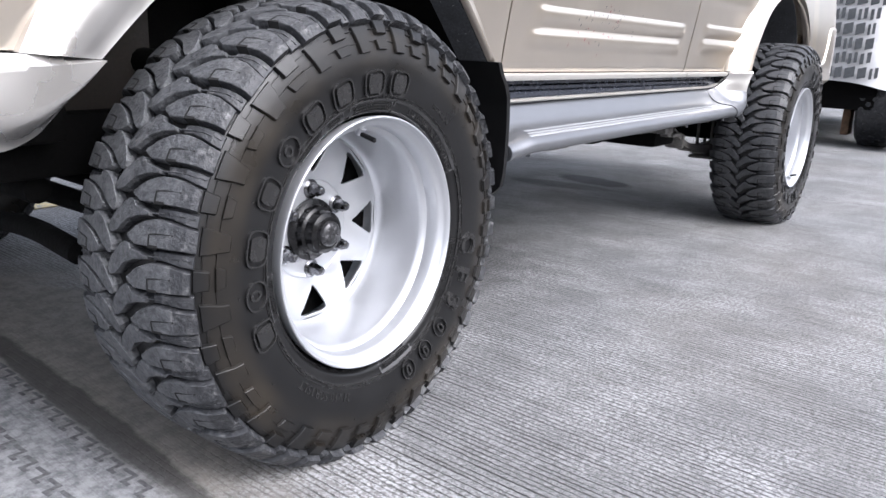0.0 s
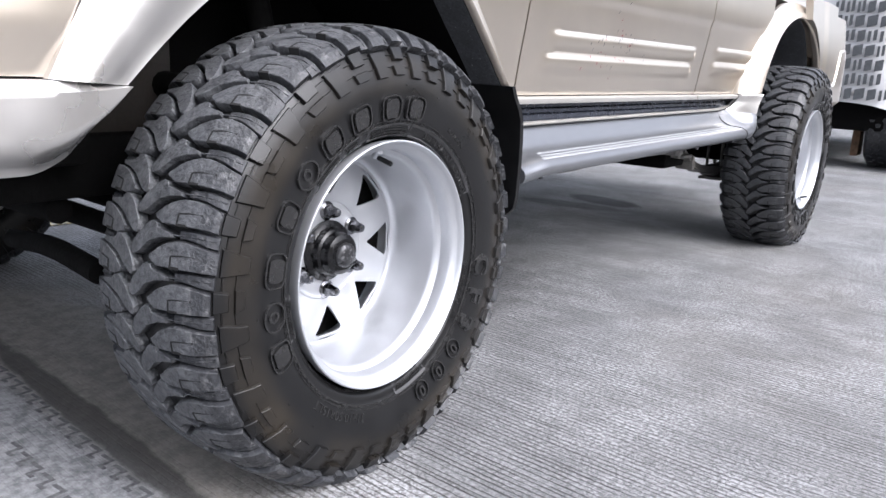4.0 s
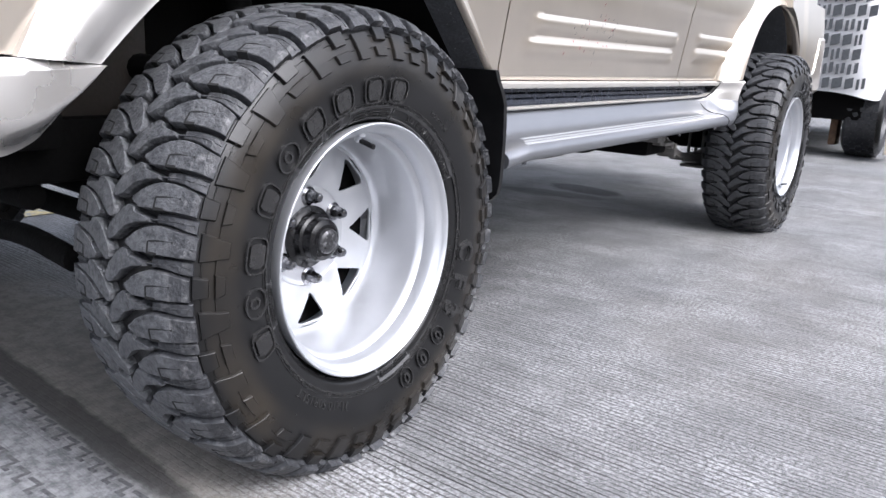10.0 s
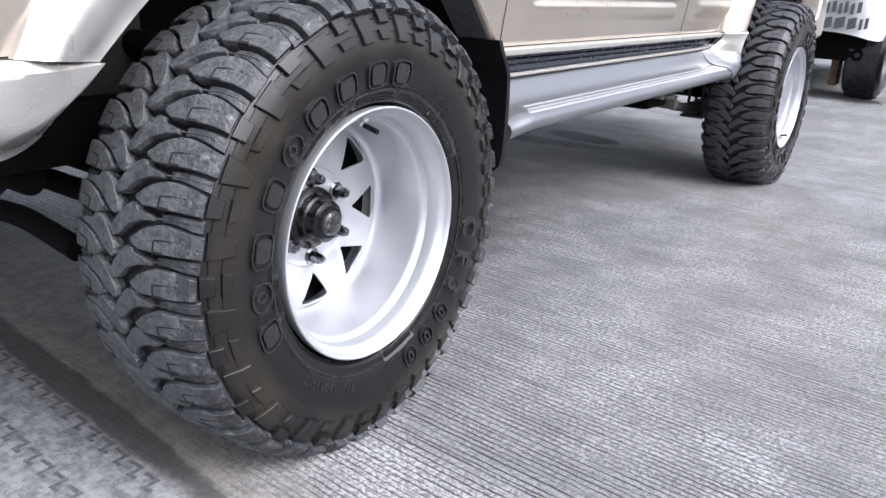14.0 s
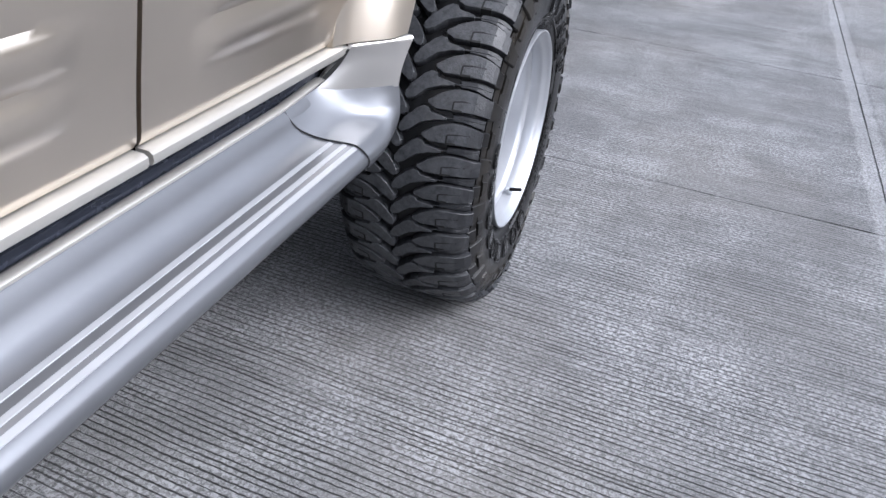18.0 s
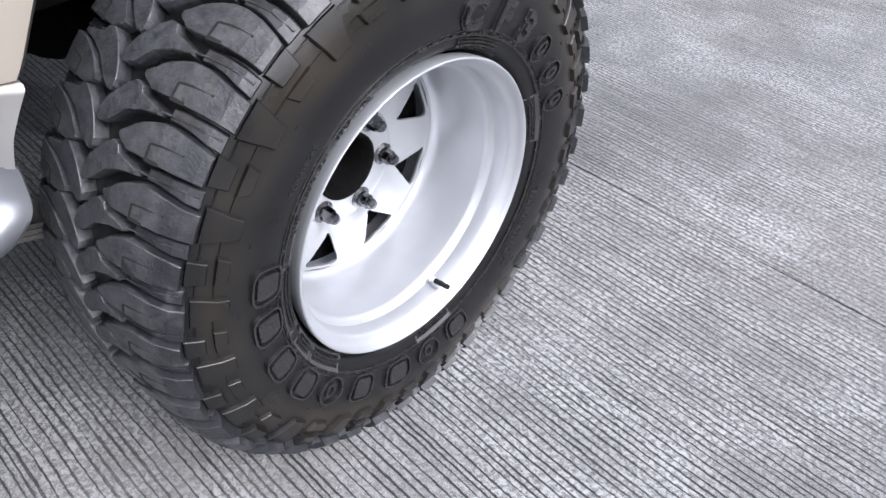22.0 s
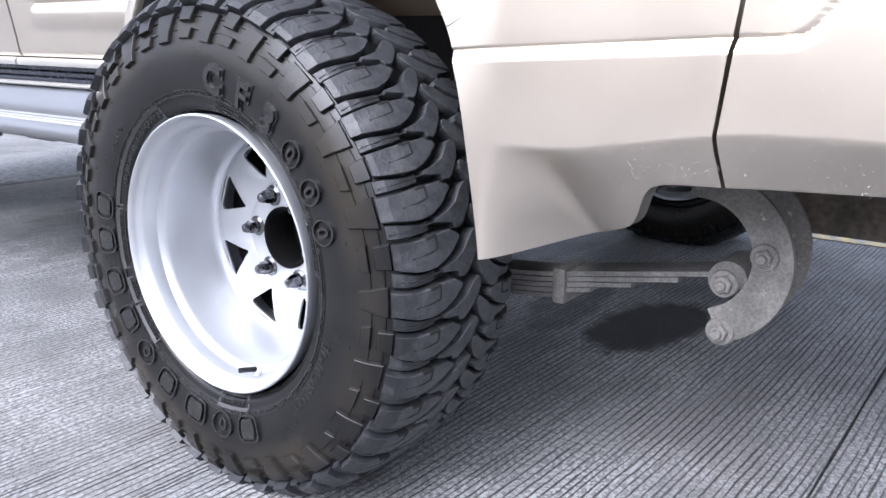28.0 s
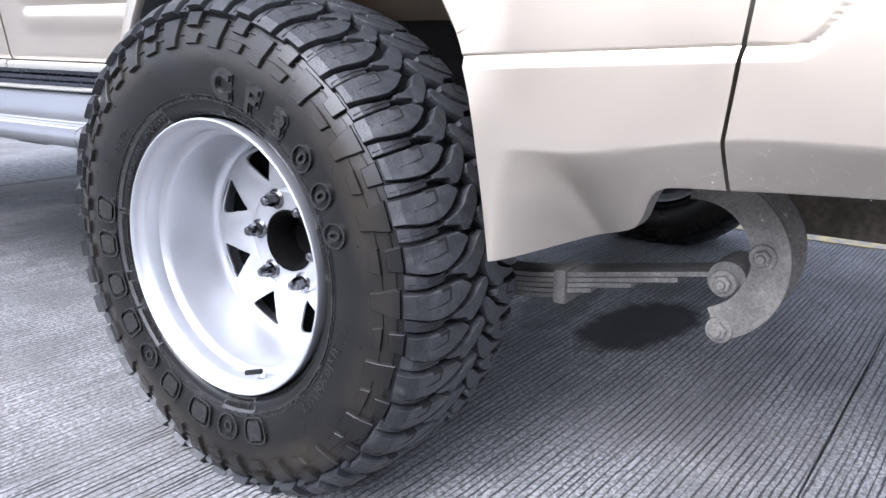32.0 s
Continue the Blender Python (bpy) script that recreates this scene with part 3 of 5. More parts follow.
def dress_tyre(w, phase, rubber):
    """All the rubber blocks of one tyre; the inner half of the tread lies half a pitch on."""
    moved = lambda st, d: [(p + d, lo, hi) for p, lo, hi in st]
    for side, off, d_c, d_s in ((1, 0.0, 0.0, 0.0), (-1, 0.5, .024, .010)):
        ring_of(w, "shoulder_block", SHOULDER_LUG if side == 1 else moved(SHOULDER_LUG_B, d_s), .0158, .0009, rubber, side, off, phase, 2, 0)
        ring_of(w, "shoulder_block", moved(SHOULDER_LUG_B, d_s), .0158, .0009, rubber, side, off, phase, 2, 1)
        ring_of(w, "centre_block", moved(CENTRE_LUG, d_c), .0152, .0009, rubber, side, off, phase)
    ring_of(w, "long_side_plate", LONG_PLATE, .0056, .0010, SIDEWALL, 1, 0.0, phase, 2, 0)
    ring_of(w, "short_side_plate", SHORT_PLATE, .0074, .0010, SIDEWALL, 1, 0.0, phase, 2, 1)
    ring_of(w, "small_side_plate", SMALL_PLATE, .0048, .0008, SIDEWALL, 1, 0.0, phase, 2, 1)
    both = ((1, 0.0), (-1, .5))
    joined_ring(w, "groove_floor", [(GROOVE_FLOOR, .0092, .0012, sd, of) for sd, of in both] + [(FLOOR_RIB, .0106, .0005, sd, of) for sd, of in both], rubber, phase, "raised floor between the shoulder blocks")
    joined_ring(w, "moulded_ribs", [(TIE_BAR, .0040, .0010, sd, of) for sd, of in both] + [(RIB_HIGH, .0015, .0004, 1, 0), (RIB_LOW, .0022, .0005, 1, 0),
                                    (LONG_PLATE, .0042, .0010, -1, .5)], SIDEWALL, phase, "low ribs between the tyre's blocks")
    joined_ring(w, "block_siping", [(st, .01625, .0001, sd, of) for st in (SIPE_A, SIPE_B, SIPE_C) for sd, of in both], GAP, phase, "thin dark cuts in the blocks")


def arc_block(bm, p0, p1, a0, a1, lift, n=3, round_ends=True):
    """A raised patch on the sidewall between two arcs and two turns."""
    m = max(2, int((a1 - a0) / 0.03) + 1)
    rows, top = [], []
    for i in range(n + 1):
        p = p0 + (p1 - p0) * i / n
        cut = 0.12 * (a1 - a0) * (abs(2 * i / n - 1) ** 3) if round_ends else 0
        rows.append([skin_point(p, a0 + cut + (a1 - a0 - 2 * cut) * j / m, -0.001) for j in range(m + 1)])
        top.append([skin_point(p, a0 + cut + (a1 - a0 - 2 * cut) * j / m, lift) for j in range(m + 1)])
    v0 = [[bm.verts.new(q) for q in r] for r in rows]
    v1 = [[bm.verts.new(q) for q in r] for r in top]
    for a, b in zip(v1, v1[1:]):
        for k in range(m):
            bm.faces.new((a[k], a[k + 1], b[k + 1], b[k]))
    edge = lambda r: r[0][:] + [row[-1] for row in r[1:]] + r[-1][-2::-1] + [row[0] for row in r[-2:0:-1]]
    e0, e1 = edge(v0), edge(v1)
    for k in range(len(e0)):
        q = (k + 1) % len(e0)
        bm.faces.new((e0[k], e0[q], e1[q], e1[k]))


def oval_ring(bm, pc, ac, hp, ha, w, lift, n=28):
    """A raised oval outline on the sidewall round (pc, ac)."""
    rings = []
    for f, h in ((1.0, -0.001), (1.0, lift), (1 - w, lift), (1 - w, -0.001)):
        rings.append([bm.verts.new(skin_point(pc + hp * f * math.sin(2 * math.pi * k / n), ac + ha * f * math.cos(2 * math.pi * k / n), h)) for k in range(n)])
    for a, b in zip(rings, rings[1:]):
        for k in range(n):
            bm.faces.new((a[k], a[(k + 1) % n], b[(k + 1) % n], b[k]))


def frame_ring(bm, p0, p1, a0, a1, w, lift):
    """A raised rounded-rectangle outline on the sidewall."""
    wa = w / 0.29
    arc_block(bm, p0, p0 + w, a0, a1, lift, 1, False)
    arc_block(bm, p1 - w, p1, a0, a1, lift, 1, False)
    arc_block(bm, p0 + w, p1 - w, a0, a0 + wa, lift, 1, False)
    arc_block(bm, p0 + w, p1 - w, a1 - wa, a1, lift, 1, False)


def arc_text(text, size, p_mid, a_mid, lift, swell=0.0):
    """Raised writing that follows the sidewall; it reads from outside with its feet toward the hub."""
    cu = bpy.data.curves.new("writing", "FONT")
    cu.body, cu.size, cu.align_x, cu.align_y = text, size, "CENTER", "CENTER"
    cu.resolution_u, cu.offset = 3, swell
    ob = bpy.data.objects.new("writing", cu)
    scene.collection.objects.link(ob)
    dg = bpy.context.evaluated_depsgraph_get()
    me = bpy.data.meshes.new_from_object(ob.evaluated_get(dg))
    bm = bmesh.new()
    bm.from_mesh(me)
    bpy.data.objects.remove(ob), bpy.data.curves.remove(cu), bpy.data.meshes.remove(me)
    r_mid = float(np.interp(p_mid, CARCASS[:, 0], CARCASS[:, 2]))
    bmesh.ops.solidify(bm, geom=list(bm.faces), thickness=lift + 0.001)
    zs = [v.co.z for v in bm.verts]
    lo, hi = min(zs), max(zs)
    for v in bm.verts:
        up = (v.co.z - lo) / max(hi - lo, 1e-9)
        # the outer face is seen with +Y to the right at the top, so text runs with falling turn
        v.co = skin_point(p_mid - v.co.y, a_mid - v.co.x / r_mid, -0.001 + up * (lift + 0.001))
    return bm


RIM_PROFILE = [(-.018, .2035), (-.006, .2050), (-.001, .2055), (.0020, .2048), (.0028, .2030), (.0010, .2005), (-.004, .1985), (-.009, .1960), (-.0125, .1905), (-.018, .1872), (-.034, .1866),
               (-.0375, .1862), (-.0410, .1815), (-.0435, .1785), (-.0500, .1768), (-.090, .1748), (-.126, .1720), (-.137, .1690), (-.1415, .1650), (-.1420, .1600)]
DISC_OUT, DISC_IN = .1600, .0880


def disc_depth(r):
    """The wheel disc's face: a shallow cone from the rim seat to the hub pad."""
    t = (r - DISC_IN) / (DISC_OUT - DISC_IN)
    return -.1420 + .009 * math.sin(math.pi * min(max(t, 0), 1)) - .006 * (1 - min(max(t, 0), 1)) - (0.002 if r < DISC_IN else 0)


def vent_outline(a, n=3):
    """A rounded triangle, point inward, as (r, turn) about the spoke angle a."""
    corner = [(.0930, 0.0), (.1530, -.250), (.1530, .250)]
    out = []
    for k in range(3):
        p, c, q = corner[k - 1], corner[k], corner[(k + 1) % 3]
        for j in range(n + 1):
            t = j / n
            w = 0.22
            A = (c[0] + (p[0] - c[0]) * w, c[1] + (p[1] - c[1]) * w)
            B = (c[0] + (q[0] - c[0]) * w, c[1] + (q[1] - c[1]) * w)
            out.append(((1 - t) ** 2 * A[0] + 2 * t * (1 - t) * c[0] + t * t * B[0], a + (1 - t) ** 2 * A[1] + 2 * t * (1 - t) * c[1] + t * t * B[1]))
    return out


def rim_meshes():
    bm = bmesh.new()
    revolve(bm, RIM_PROFILE + [(-.1465, .160), (-.144, .176), (-.20, .180), (-.245, .205), (-.25, .2095), (-.246, .2095), (-.23, .186), (-.13, .186), (-.05, .189), (-.02, .194)], 144, True)
    barrel = mesh_of("barrel", bm, RIM, 40)
    # disc with eight vents, in sectors, both faces and the walls of the holes
    bm = bmesh.new()
    sector = 2 * math.pi / 8
    def P(r, a, back=0.0):
        return bm.verts.new((disc_depth(r) - back, -r * math.sin(a), r * math.cos(a)))
    for s in range(8):
        c = s * sector
        for back in (0.0, 0.004):
            hole = vent_outline(c)
            m = len(hole)
            # outer boundary of the sector, walked to match the hole's points by direction
            ring = []
            for (r, a) in hole:
                dr, da = r - .131, (a - c) * .131
                ang = math.atan2(da, dr)
                # ray to the sector's border
                best = 9e9
                cx, sx = math.cos(ang), math.sin(ang)
                if cx > 1e-6: best = min(best, (DISC_OUT - .131) / cx)
                if cx < -1e-6: best = min(best, (DISC_IN - .131) / cx)
                if abs(sx) > 1e-6: best = min(best, (sector / 2 * .131) / abs(sx))
                ring.append((.131 + cx * best, c + sx * best / .131))
            # add the sector's corners
            seq = []
            for k in range(m):
                seq.append((ring[k], hole[k]))
            corners = [(DISC_IN, c - sector / 2), (DISC_OUT, c - sector / 2), (DISC_OUT, c + sector / 2), (DISC_IN, c + sector / 2)]
            hv = [P(r, a, back) for r, a in hole]
            mid = [P(r + (R0 - r) * 0.12, a + (A0 - a) * 0.12, back - (0.0008 if not back else 0)) for (r, a), (R0, A0) in zip(hole, ring)]
            rv = [P(r, a, back) for r, a in ring]
            def ang_of(r, a): return math.atan2((a - c) * .131, r - .131)
            angs = [ang_of(*q) for q in ring]
            for k in range(m):
                q = (k + 1) % m
                bm.faces.new((hv[k], hv[q], mid[q], mid[k]))
                between = []
                for cr in corners:
                    A = ang_of(*cr)
                    lo, hi = angs[k], angs[q]
                    d1, d2 = (A - lo) % (2 * math.pi), (hi - lo) % (2 * math.pi)
                    if d2 > math.pi: d1, d2 = (lo - A) % (2 * math.pi), (lo - hi) % (2 * math.pi)
                    if 1e-4 < d1 < d2 - 1e-4: between.append((d1, cr))
                bv = [P(r, a, back) for _, (r, a) in sorted(between)]
                bm.faces.new([mid[k], mid[q], rv[q]] + bv[::-1] + [rv[k]])
            if back == 0.0:
                front = hv
            else:
                for k in range(m):
                    bm.faces.new((front[k], front[(k + 1) % m], hv[(k + 1) % m], hv[k]))
    # hub pad with its pressed ring and bore
    revolve(bm, [(disc_depth(.0881), .0880), (-.1490, .0868), (-.1455, .0835), (-.1445, .078), (-.1462, .072), (-.1465, .0480), (-.1485, .0470), (-.1600, .0470)], 72)
    bmesh.ops.remove_doubles(bm, verts=bm.verts, dist=0.0004)
    disc = mesh_of("disc", bm, RIM, 40)
    # lug nut
    bm = bmesh.new()
    revolve(bm, [(-.137, .0165), (-.1345, .0165), (-.132, .0118)], 24)
    rings = []
    for x, r in ((-.134, .0108), (-.119, .0108), (-.1165, .0096)):
        rings.append([bm.verts.new((x, -r * math.sin(math.pi * k / 3), r * math.cos(math.pi * k / 3))) for k in range(6)])
    for a, b in zip(rings, rings[1:]):
        for k in range(6):
            bm.faces.new((a[k], a[(k + 1) % 6], b[(k + 1) % 6], b[k]))
    bm.faces.new(rings[-1])
    revolve(bm, [(-.1168, .0088), (-.112, .0084), (-.108, .0066), (-.1065, .0030), (-.1065, .0001)], 16)
    nut = mesh_of("lug_nut", bm, NUT, 30)
    # valve
    bm = bmesh.new()
    rod(bm, (-.020, 0, .187), (-.030, 0, .176), .0065, .0050, 14)
    stem = mesh_of("valve_stem", bm, RIM, 30)
    bm = bmesh.new()
    rod(bm, (-.022, 0, .176), (.004, 0, .169), .0042, .0042, 14)
    cap = mesh_of("valve_cap", bm, BLACK, 30)
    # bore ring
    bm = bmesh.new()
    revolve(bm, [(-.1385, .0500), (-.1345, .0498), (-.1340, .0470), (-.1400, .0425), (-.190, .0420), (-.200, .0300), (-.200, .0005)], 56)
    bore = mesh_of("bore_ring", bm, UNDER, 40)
    return barrel, disc, nut, stem, cap, bore


RIM_SET = rim_meshes()


LETTERS_A = [109.0, 95.2, 80.5, 63.8, 49.2, 35.0, 20.3, 4.8, -8.2]
LETTERS_B = [-99.2, -112.4, -124.7, -137.0, -149.0, -160.6]


def brand_shapes(w, phase):
    """Moulded lettering: nine plain raised shapes along one arc, and the tread's number along the other."""
    lo, hi = p_of_r(.2765), p_of_r(.2365)
    mid, half = (lo + hi) / 2, (hi - lo) / 2
    for k, deg in enumerate(LETTERS_A):
        bm = bmesh.new()
        a, ha = radians(deg), .100 if k == 2 else .088
        if k in (1, 4):
            oval_ring(bm, mid, a, half, ha, .13, .0040)
            oval_ring(bm, mid, a, half * .50, ha * .36, .42, .0020)
        else:
            oval_frame(bm, mid, a, half, ha, .0024, .0040)
            arc_block(bm, lo + .0062, hi - .0062, a - ha * .66, a + ha * .66, .0044, 5)
        flatten(bm, phase)
        part("moulded_shape", bm, LETTER, w, "raised moulded shape on the tyre wall", 30)
    for sign, deg in zip("CF3000", LETTERS_B):
        a = radians(deg)
        if sign == "0":
            bm = bmesh.new()
            oval_ring(bm, mid, a, half, .066, .13, .0042)
            flatten(bm, phase)
            part("moulded_oval", bm, LETTER, w, "raised oval round a figure", 30)
        for swell, lift in ((.0006, .0044),) if sign == "0" else ((.0046, .0020), (.0014, .0054)):
            bm = arc_text(sign, .030 if sign == "0" else .051, mid, a, lift, swell)
            flatten(bm, phase)
            part("moulded_figure", bm, LETTER, w, "raised moulded figure on the tyre wall", 30)


def oval_frame(bm, pc, ac, hp, ha, w, lift, n=32):
    """A raised outline with rounded corners on the sidewall."""
    def at(k, sp, sa, h):
        c, s = math.cos(2 * math.pi * k / n), math.sin(2 * math.pi * k / n)
        f = lambda v: math.copysign(abs(v) ** .55, v)
        return bm.verts.new(skin_point(pc + sp * f(s), ac + sa * f(c), h))
    rings = [[at(k, hp - d, ha - d / .26, h) for k in range(n)] for d, h in ((0, -.001), (0, lift), (w, lift), (w, -.001))]
    for a, b in zip(rings, rings[1:]):
        for k in range(n):
            bm.faces.new((a[k], a[(k + 1) % n], b[(k + 1) % n], b[k]))


def bead_panels(w, phase):
    """Smooth raised frames round the print near the bead."""
    q0, q1 = p_of_r(.2318), p_of_r(.2125)
    for d0, d1 in ((-64, -10), (-9, 16.5), (20, 31), (32, 49.5), (91, 109), (-175, -154)):
        bm = bmesh.new()
        frame_ring(bm, q0, q1, radians(d0), radians(d1), .0034, .0022)
        flatten(bm, phase)
        part("bead_panel", bm, SHEEN_PANEL, w, "smooth frame round the print, greyed for its sheen", 30)


def small_print(phase):
    """Raised panels and rows of small unreadable print near the bead."""
    bm = bmesh.new()
    rnd = random.Random(5)
    q0, q1 = p_of_r(.2300), p_of_r(.2130)
    for d0, d1 in ((-9.5, 16), (21, 30.5), (32, 49), (92, 108), (-174, -155), (-120, -96)):
        a0, a1 = radians(d0), radians(d1)
        for row in (.22, .41, .60, .79):
            p, a = q0 + (q1 - q0) * row, a0 + .022
            while a < a1 - .035:
                wd = rnd.uniform(.006, .018)
                arc_block(bm, p - .0011, p + .0011, a, a + wd, .0018, 1, False)
                a += wd + rnd.uniform(.004, .010)
    for r in (.2350, .2335):
        a, p = 0.0, p_of_r(r)
        while a < 2 * math.pi:
            wd = rnd.uniform(.008, .04)
            if rnd.random() < 0.5:
                arc_block(bm, p - .0010, p + .0010, a, a + wd, .0014, 1, False)
            a += wd + rnd.uniform(.004, .05)
    for d in range(0, 360, 24):
        a = radians(d + rnd.uniform(-6, 6))
        p = p_of_r(rnd.choice((.285, .29, .28)))
        arc_block(bm, p - .0006, p + .0006, a, a + .012, .0012, 1, False)
    # fine ridges round the bead
    for r, h in ((.2380, .0012), (.2325, .0014), (.2312, .0014), (.2120, .0016), (.2105, .0016)):
        arc_block(bm, p_of_r(r) - .0005, p_of_r(r) + .0005, 0.0, 2 * math.pi, h, 1, False)
    flatten(bm, phase)
    return mesh_of("small_print", bm, LETTER, 30)


def wheel(name, parent, at, tyre_turn, rim_turn, valve_turn, label, hub=False):
    """A wheel under the vehicle; the tyre and the rim are turned about the axle each by its own angle."""
    w = new(name)
    w.parent = parent
    w.matrix_world = at
    w["label"] = label
    rub = Matrix.Rotation(tyre_turn, 4, "X")
    before = set(scene.objects)
    part("tyre_carcass", tyre_wall(tyre_turn), None, w, "black rubber sidewall with brown dust and painted sheen")
    dress_tyre(w, tyre_turn, SCUFFED if hub else RUBBER)
    brand_shapes(w, tyre_turn)
    bead_panels(w, tyre_turn)
    ob = part("small_print", small_print(tyre_turn), None, w, "fine moulded print round the bead")
    ob["kind"] = "stuff"
    for body, size, r, deg in (("31x10.50R15LT", .0205, .2500, 150.5), ("31x10.50R15LT 109Q M+S", .0150, .2215, -41.0), ("ROTATION", .0105, .2520, -37.0)):
        bm = arc_text(body, size, p_of_r(r), radians(deg), .0013)
        flatten(bm, tyre_turn)
        part("size_marking", bm, LETTER, w, "raised size writing on the tyre wall")
    bpy.context.view_layer.update()
    for o in set(scene.objects) - before:
        o.matrix_local = rub @ o.matrix_local
    spin = Matrix.Rotation(rim_turn, 4, "X")
    barrel, disc, nut, stem, cap, bore = RIM_SET
    part("barrel", barrel, None, w, "silver painted deep-dish rim")
    part("disc", disc, None, w, "silver disc with eight triangular vents", at=spin)
    for k in range(6):
        part("lug_nut", nut, None, w, "dark chrome lug nut", at=spin @ Matrix.Rotation(k * math.pi / 3, 4, "X") @ Matrix.Translation((-.0105, 0, .06985)))
    part("valve_stem", stem, None, w, at=Matrix.Rotation(valve_turn, 4, "X"))
    part("valve_cap", cap, None, w, "black valve cap", at=Matrix.Rotation(valve_turn, 4, "X"))
    part("bore_ring", bore, None, w, "black hub bore", at=Matrix.Translation((-.008, 0, 0)))
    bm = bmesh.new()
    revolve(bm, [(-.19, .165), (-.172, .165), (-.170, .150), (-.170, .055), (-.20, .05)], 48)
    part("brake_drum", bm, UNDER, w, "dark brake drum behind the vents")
    if hub:
        bm = bmesh.new()
        revolve(bm, [(-.160, .054), (-.1415, .0535), (-.1395, .0470), (-.137, .0435), (-.126, .0420), (-.123, .0375), (-.116, .0370), (-.108, .0350), (-.105, .0300), (-.104, .0270), (-.1020, .0265), (-.1015, .0005)], 48)
        part("locking_hub", bm, HUBBLACK, w, "black free-wheel locking hub")
        bm = bmesh.new()
        revolve(bm, [(-.104, .0225), (-.0985, .0215), (-.0950, .0185), (-.0925, .0120), (-.0918, .0005)], 36)
        part("hub_dial", bm, DIAL, w, "worn metal dial")
        for k in range(12):
            bm = bmesh.new()
            box(bm, (-.1400, -.0035, .0405), (-.126, .0035, .0445), .001)
            part("hub_rib", bm, HUBBLACK, w, at=Matrix.Rotation(k * math.pi / 6, 4, "X"))
    return w


# ---------- ground ----------
ground = thing("pavement", (0, 0, 0), "grey broom-finished concrete yard with cut joints", "pavement", kind="structure")
bm = bmesh.new()
box(bm, (-90, -90, -0.30), (90, 90, -0.030))
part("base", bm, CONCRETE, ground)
XS, YS = [-16.0, -9.0, -4.05, 0.845, 5.4, 12.0, 24.0], [-16.0, -9.0, -4.6, -1.55, 3.30, 4.86, 9.5, 16.0, 40.0]
turned = Matrix.Rotation(radians(-1.6), 4, "Z")
for x0, x1 in zip(XS, XS[1:]):
    for y0, y1 in zip(YS, YS[1:]):
        bm = bmesh.new()
        n = 24
        # the sawn edge wanders a little and is chipped
        rim = []
        rnd = random.Random(int(x0 * 10) * 977 + int(y0 * 10))
        for (ax, ay), (bx, by) in (((x0, y0), (x1, y0)), ((x1, y0), (x1, y1)), ((x1, y1), (x0, y1)), ((x0, y1), (x0, y0))):
            for k in range(n):
                t = k / n
                e = .0011 + rnd.random() * .0024 if ay == by else .0013 + rnd.random() * .0030
                px, py = ax + (bx - ax) * t, ay + (by - ay) * t
                cx, cy = (x0 + x1) / 2, (y0 + y1) / 2
                rim.append((px + (e if px < cx else -e), py + (e if py < cy else -e)))
        top = [bm.verts.new((x, y, 0)) for x, y in rim]
        low = [bm.verts.new((x, y, -.05)) for x, y in rim]
        bm.faces.new(top)
        for k in range(len(top)):
            q = (k + 1) % len(top)
            bm.faces.new((top[k], top[q], low[q], low[k]))
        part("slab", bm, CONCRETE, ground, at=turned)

# ---------- vehicle ----------
CAR = thing("off_road_vehicle", (-0.95, 1.29, 0), "champagne and silver four-wheel-drive wagon on mud tyres", "car")
HOME = CAR.matrix_world.inverted()


def piece(name, bm, mat, label="", sharp=35, parent=None):
    """A part of the vehicle whose vertices are given in the world."""
    if parent is None:
        return part(name, bm, mat, CAR, label, sharp, at=HOME)
    return part(name, bm, mat, parent, label, sharp, at=parent.matrix_local.inverted() @ HOME)


FRONT_HUB, REAR_HUB = Vector((-0.074, 0.0, HUB_Z)), Vector((0.0, 2.577, HUB_Z))
front = wheel("front_wheel", CAR, pose(*FRONT_HUB, 0, 0, 0.6), 0.0, 0.0, radians(4), "mud-terrain tyre on a silver rim with a black locking hub", hub=True)
rear = wheel("rear_wheel", CAR, pose(*REAR_HUB), radians(88), radians(-158), radians(-160.7), "mud-terrain tyre on a silver rim with an open bore")


def far_side(ob, x, y):
    """The same wheel on the other end of the axle."""
    return copy_thing(ob, HOME @ pose(x, y, HUB_Z, 0, 0, 180))


far_side(front, -1.985, 0.0), far_side(rear, -2.06, 2.577)


def smooth(t):
    t = max(0.0, min(1.0, t))
    return t * t * (3 - 2 * t)


def curve(points, n=12):
    """A smooth line through points."""
    P = [Vector(p) for p in points]
    P = [2 * P[0] - P[1]] + P + [2 * P[-1] - P[-2]]
    out = []
    for k in range(1, len(P) - 2):
        a, b, c, d = P[k - 1:k + 3]
        for j in range(n):
            t = j / n
            out.append(0.5 * (2 * b + (c - a) * t + (2 * a - 5 * b + 4 * c - d) * t * t + (3 * b - a - 3 * c + d) * t ** 3))
    out.append(P[-2])
    return out


def side_x(z):
    """How far out the doors stand at a height."""
    return -.200 + .036 * smooth((z - .56) / .36) - .02 * smooth((z - .95) / .25)


def rib(y, z, y0, y1, zc, w=.022, h=.0075):
    lift = smooth((y - y0) / .05 + .5) * smooth((y1 - y) / .05 + .5)
    return h * lift * max(0.0, 1 - ((z - zc) / w) ** 2) ** .7 if abs(z - zc) < w else 0.0


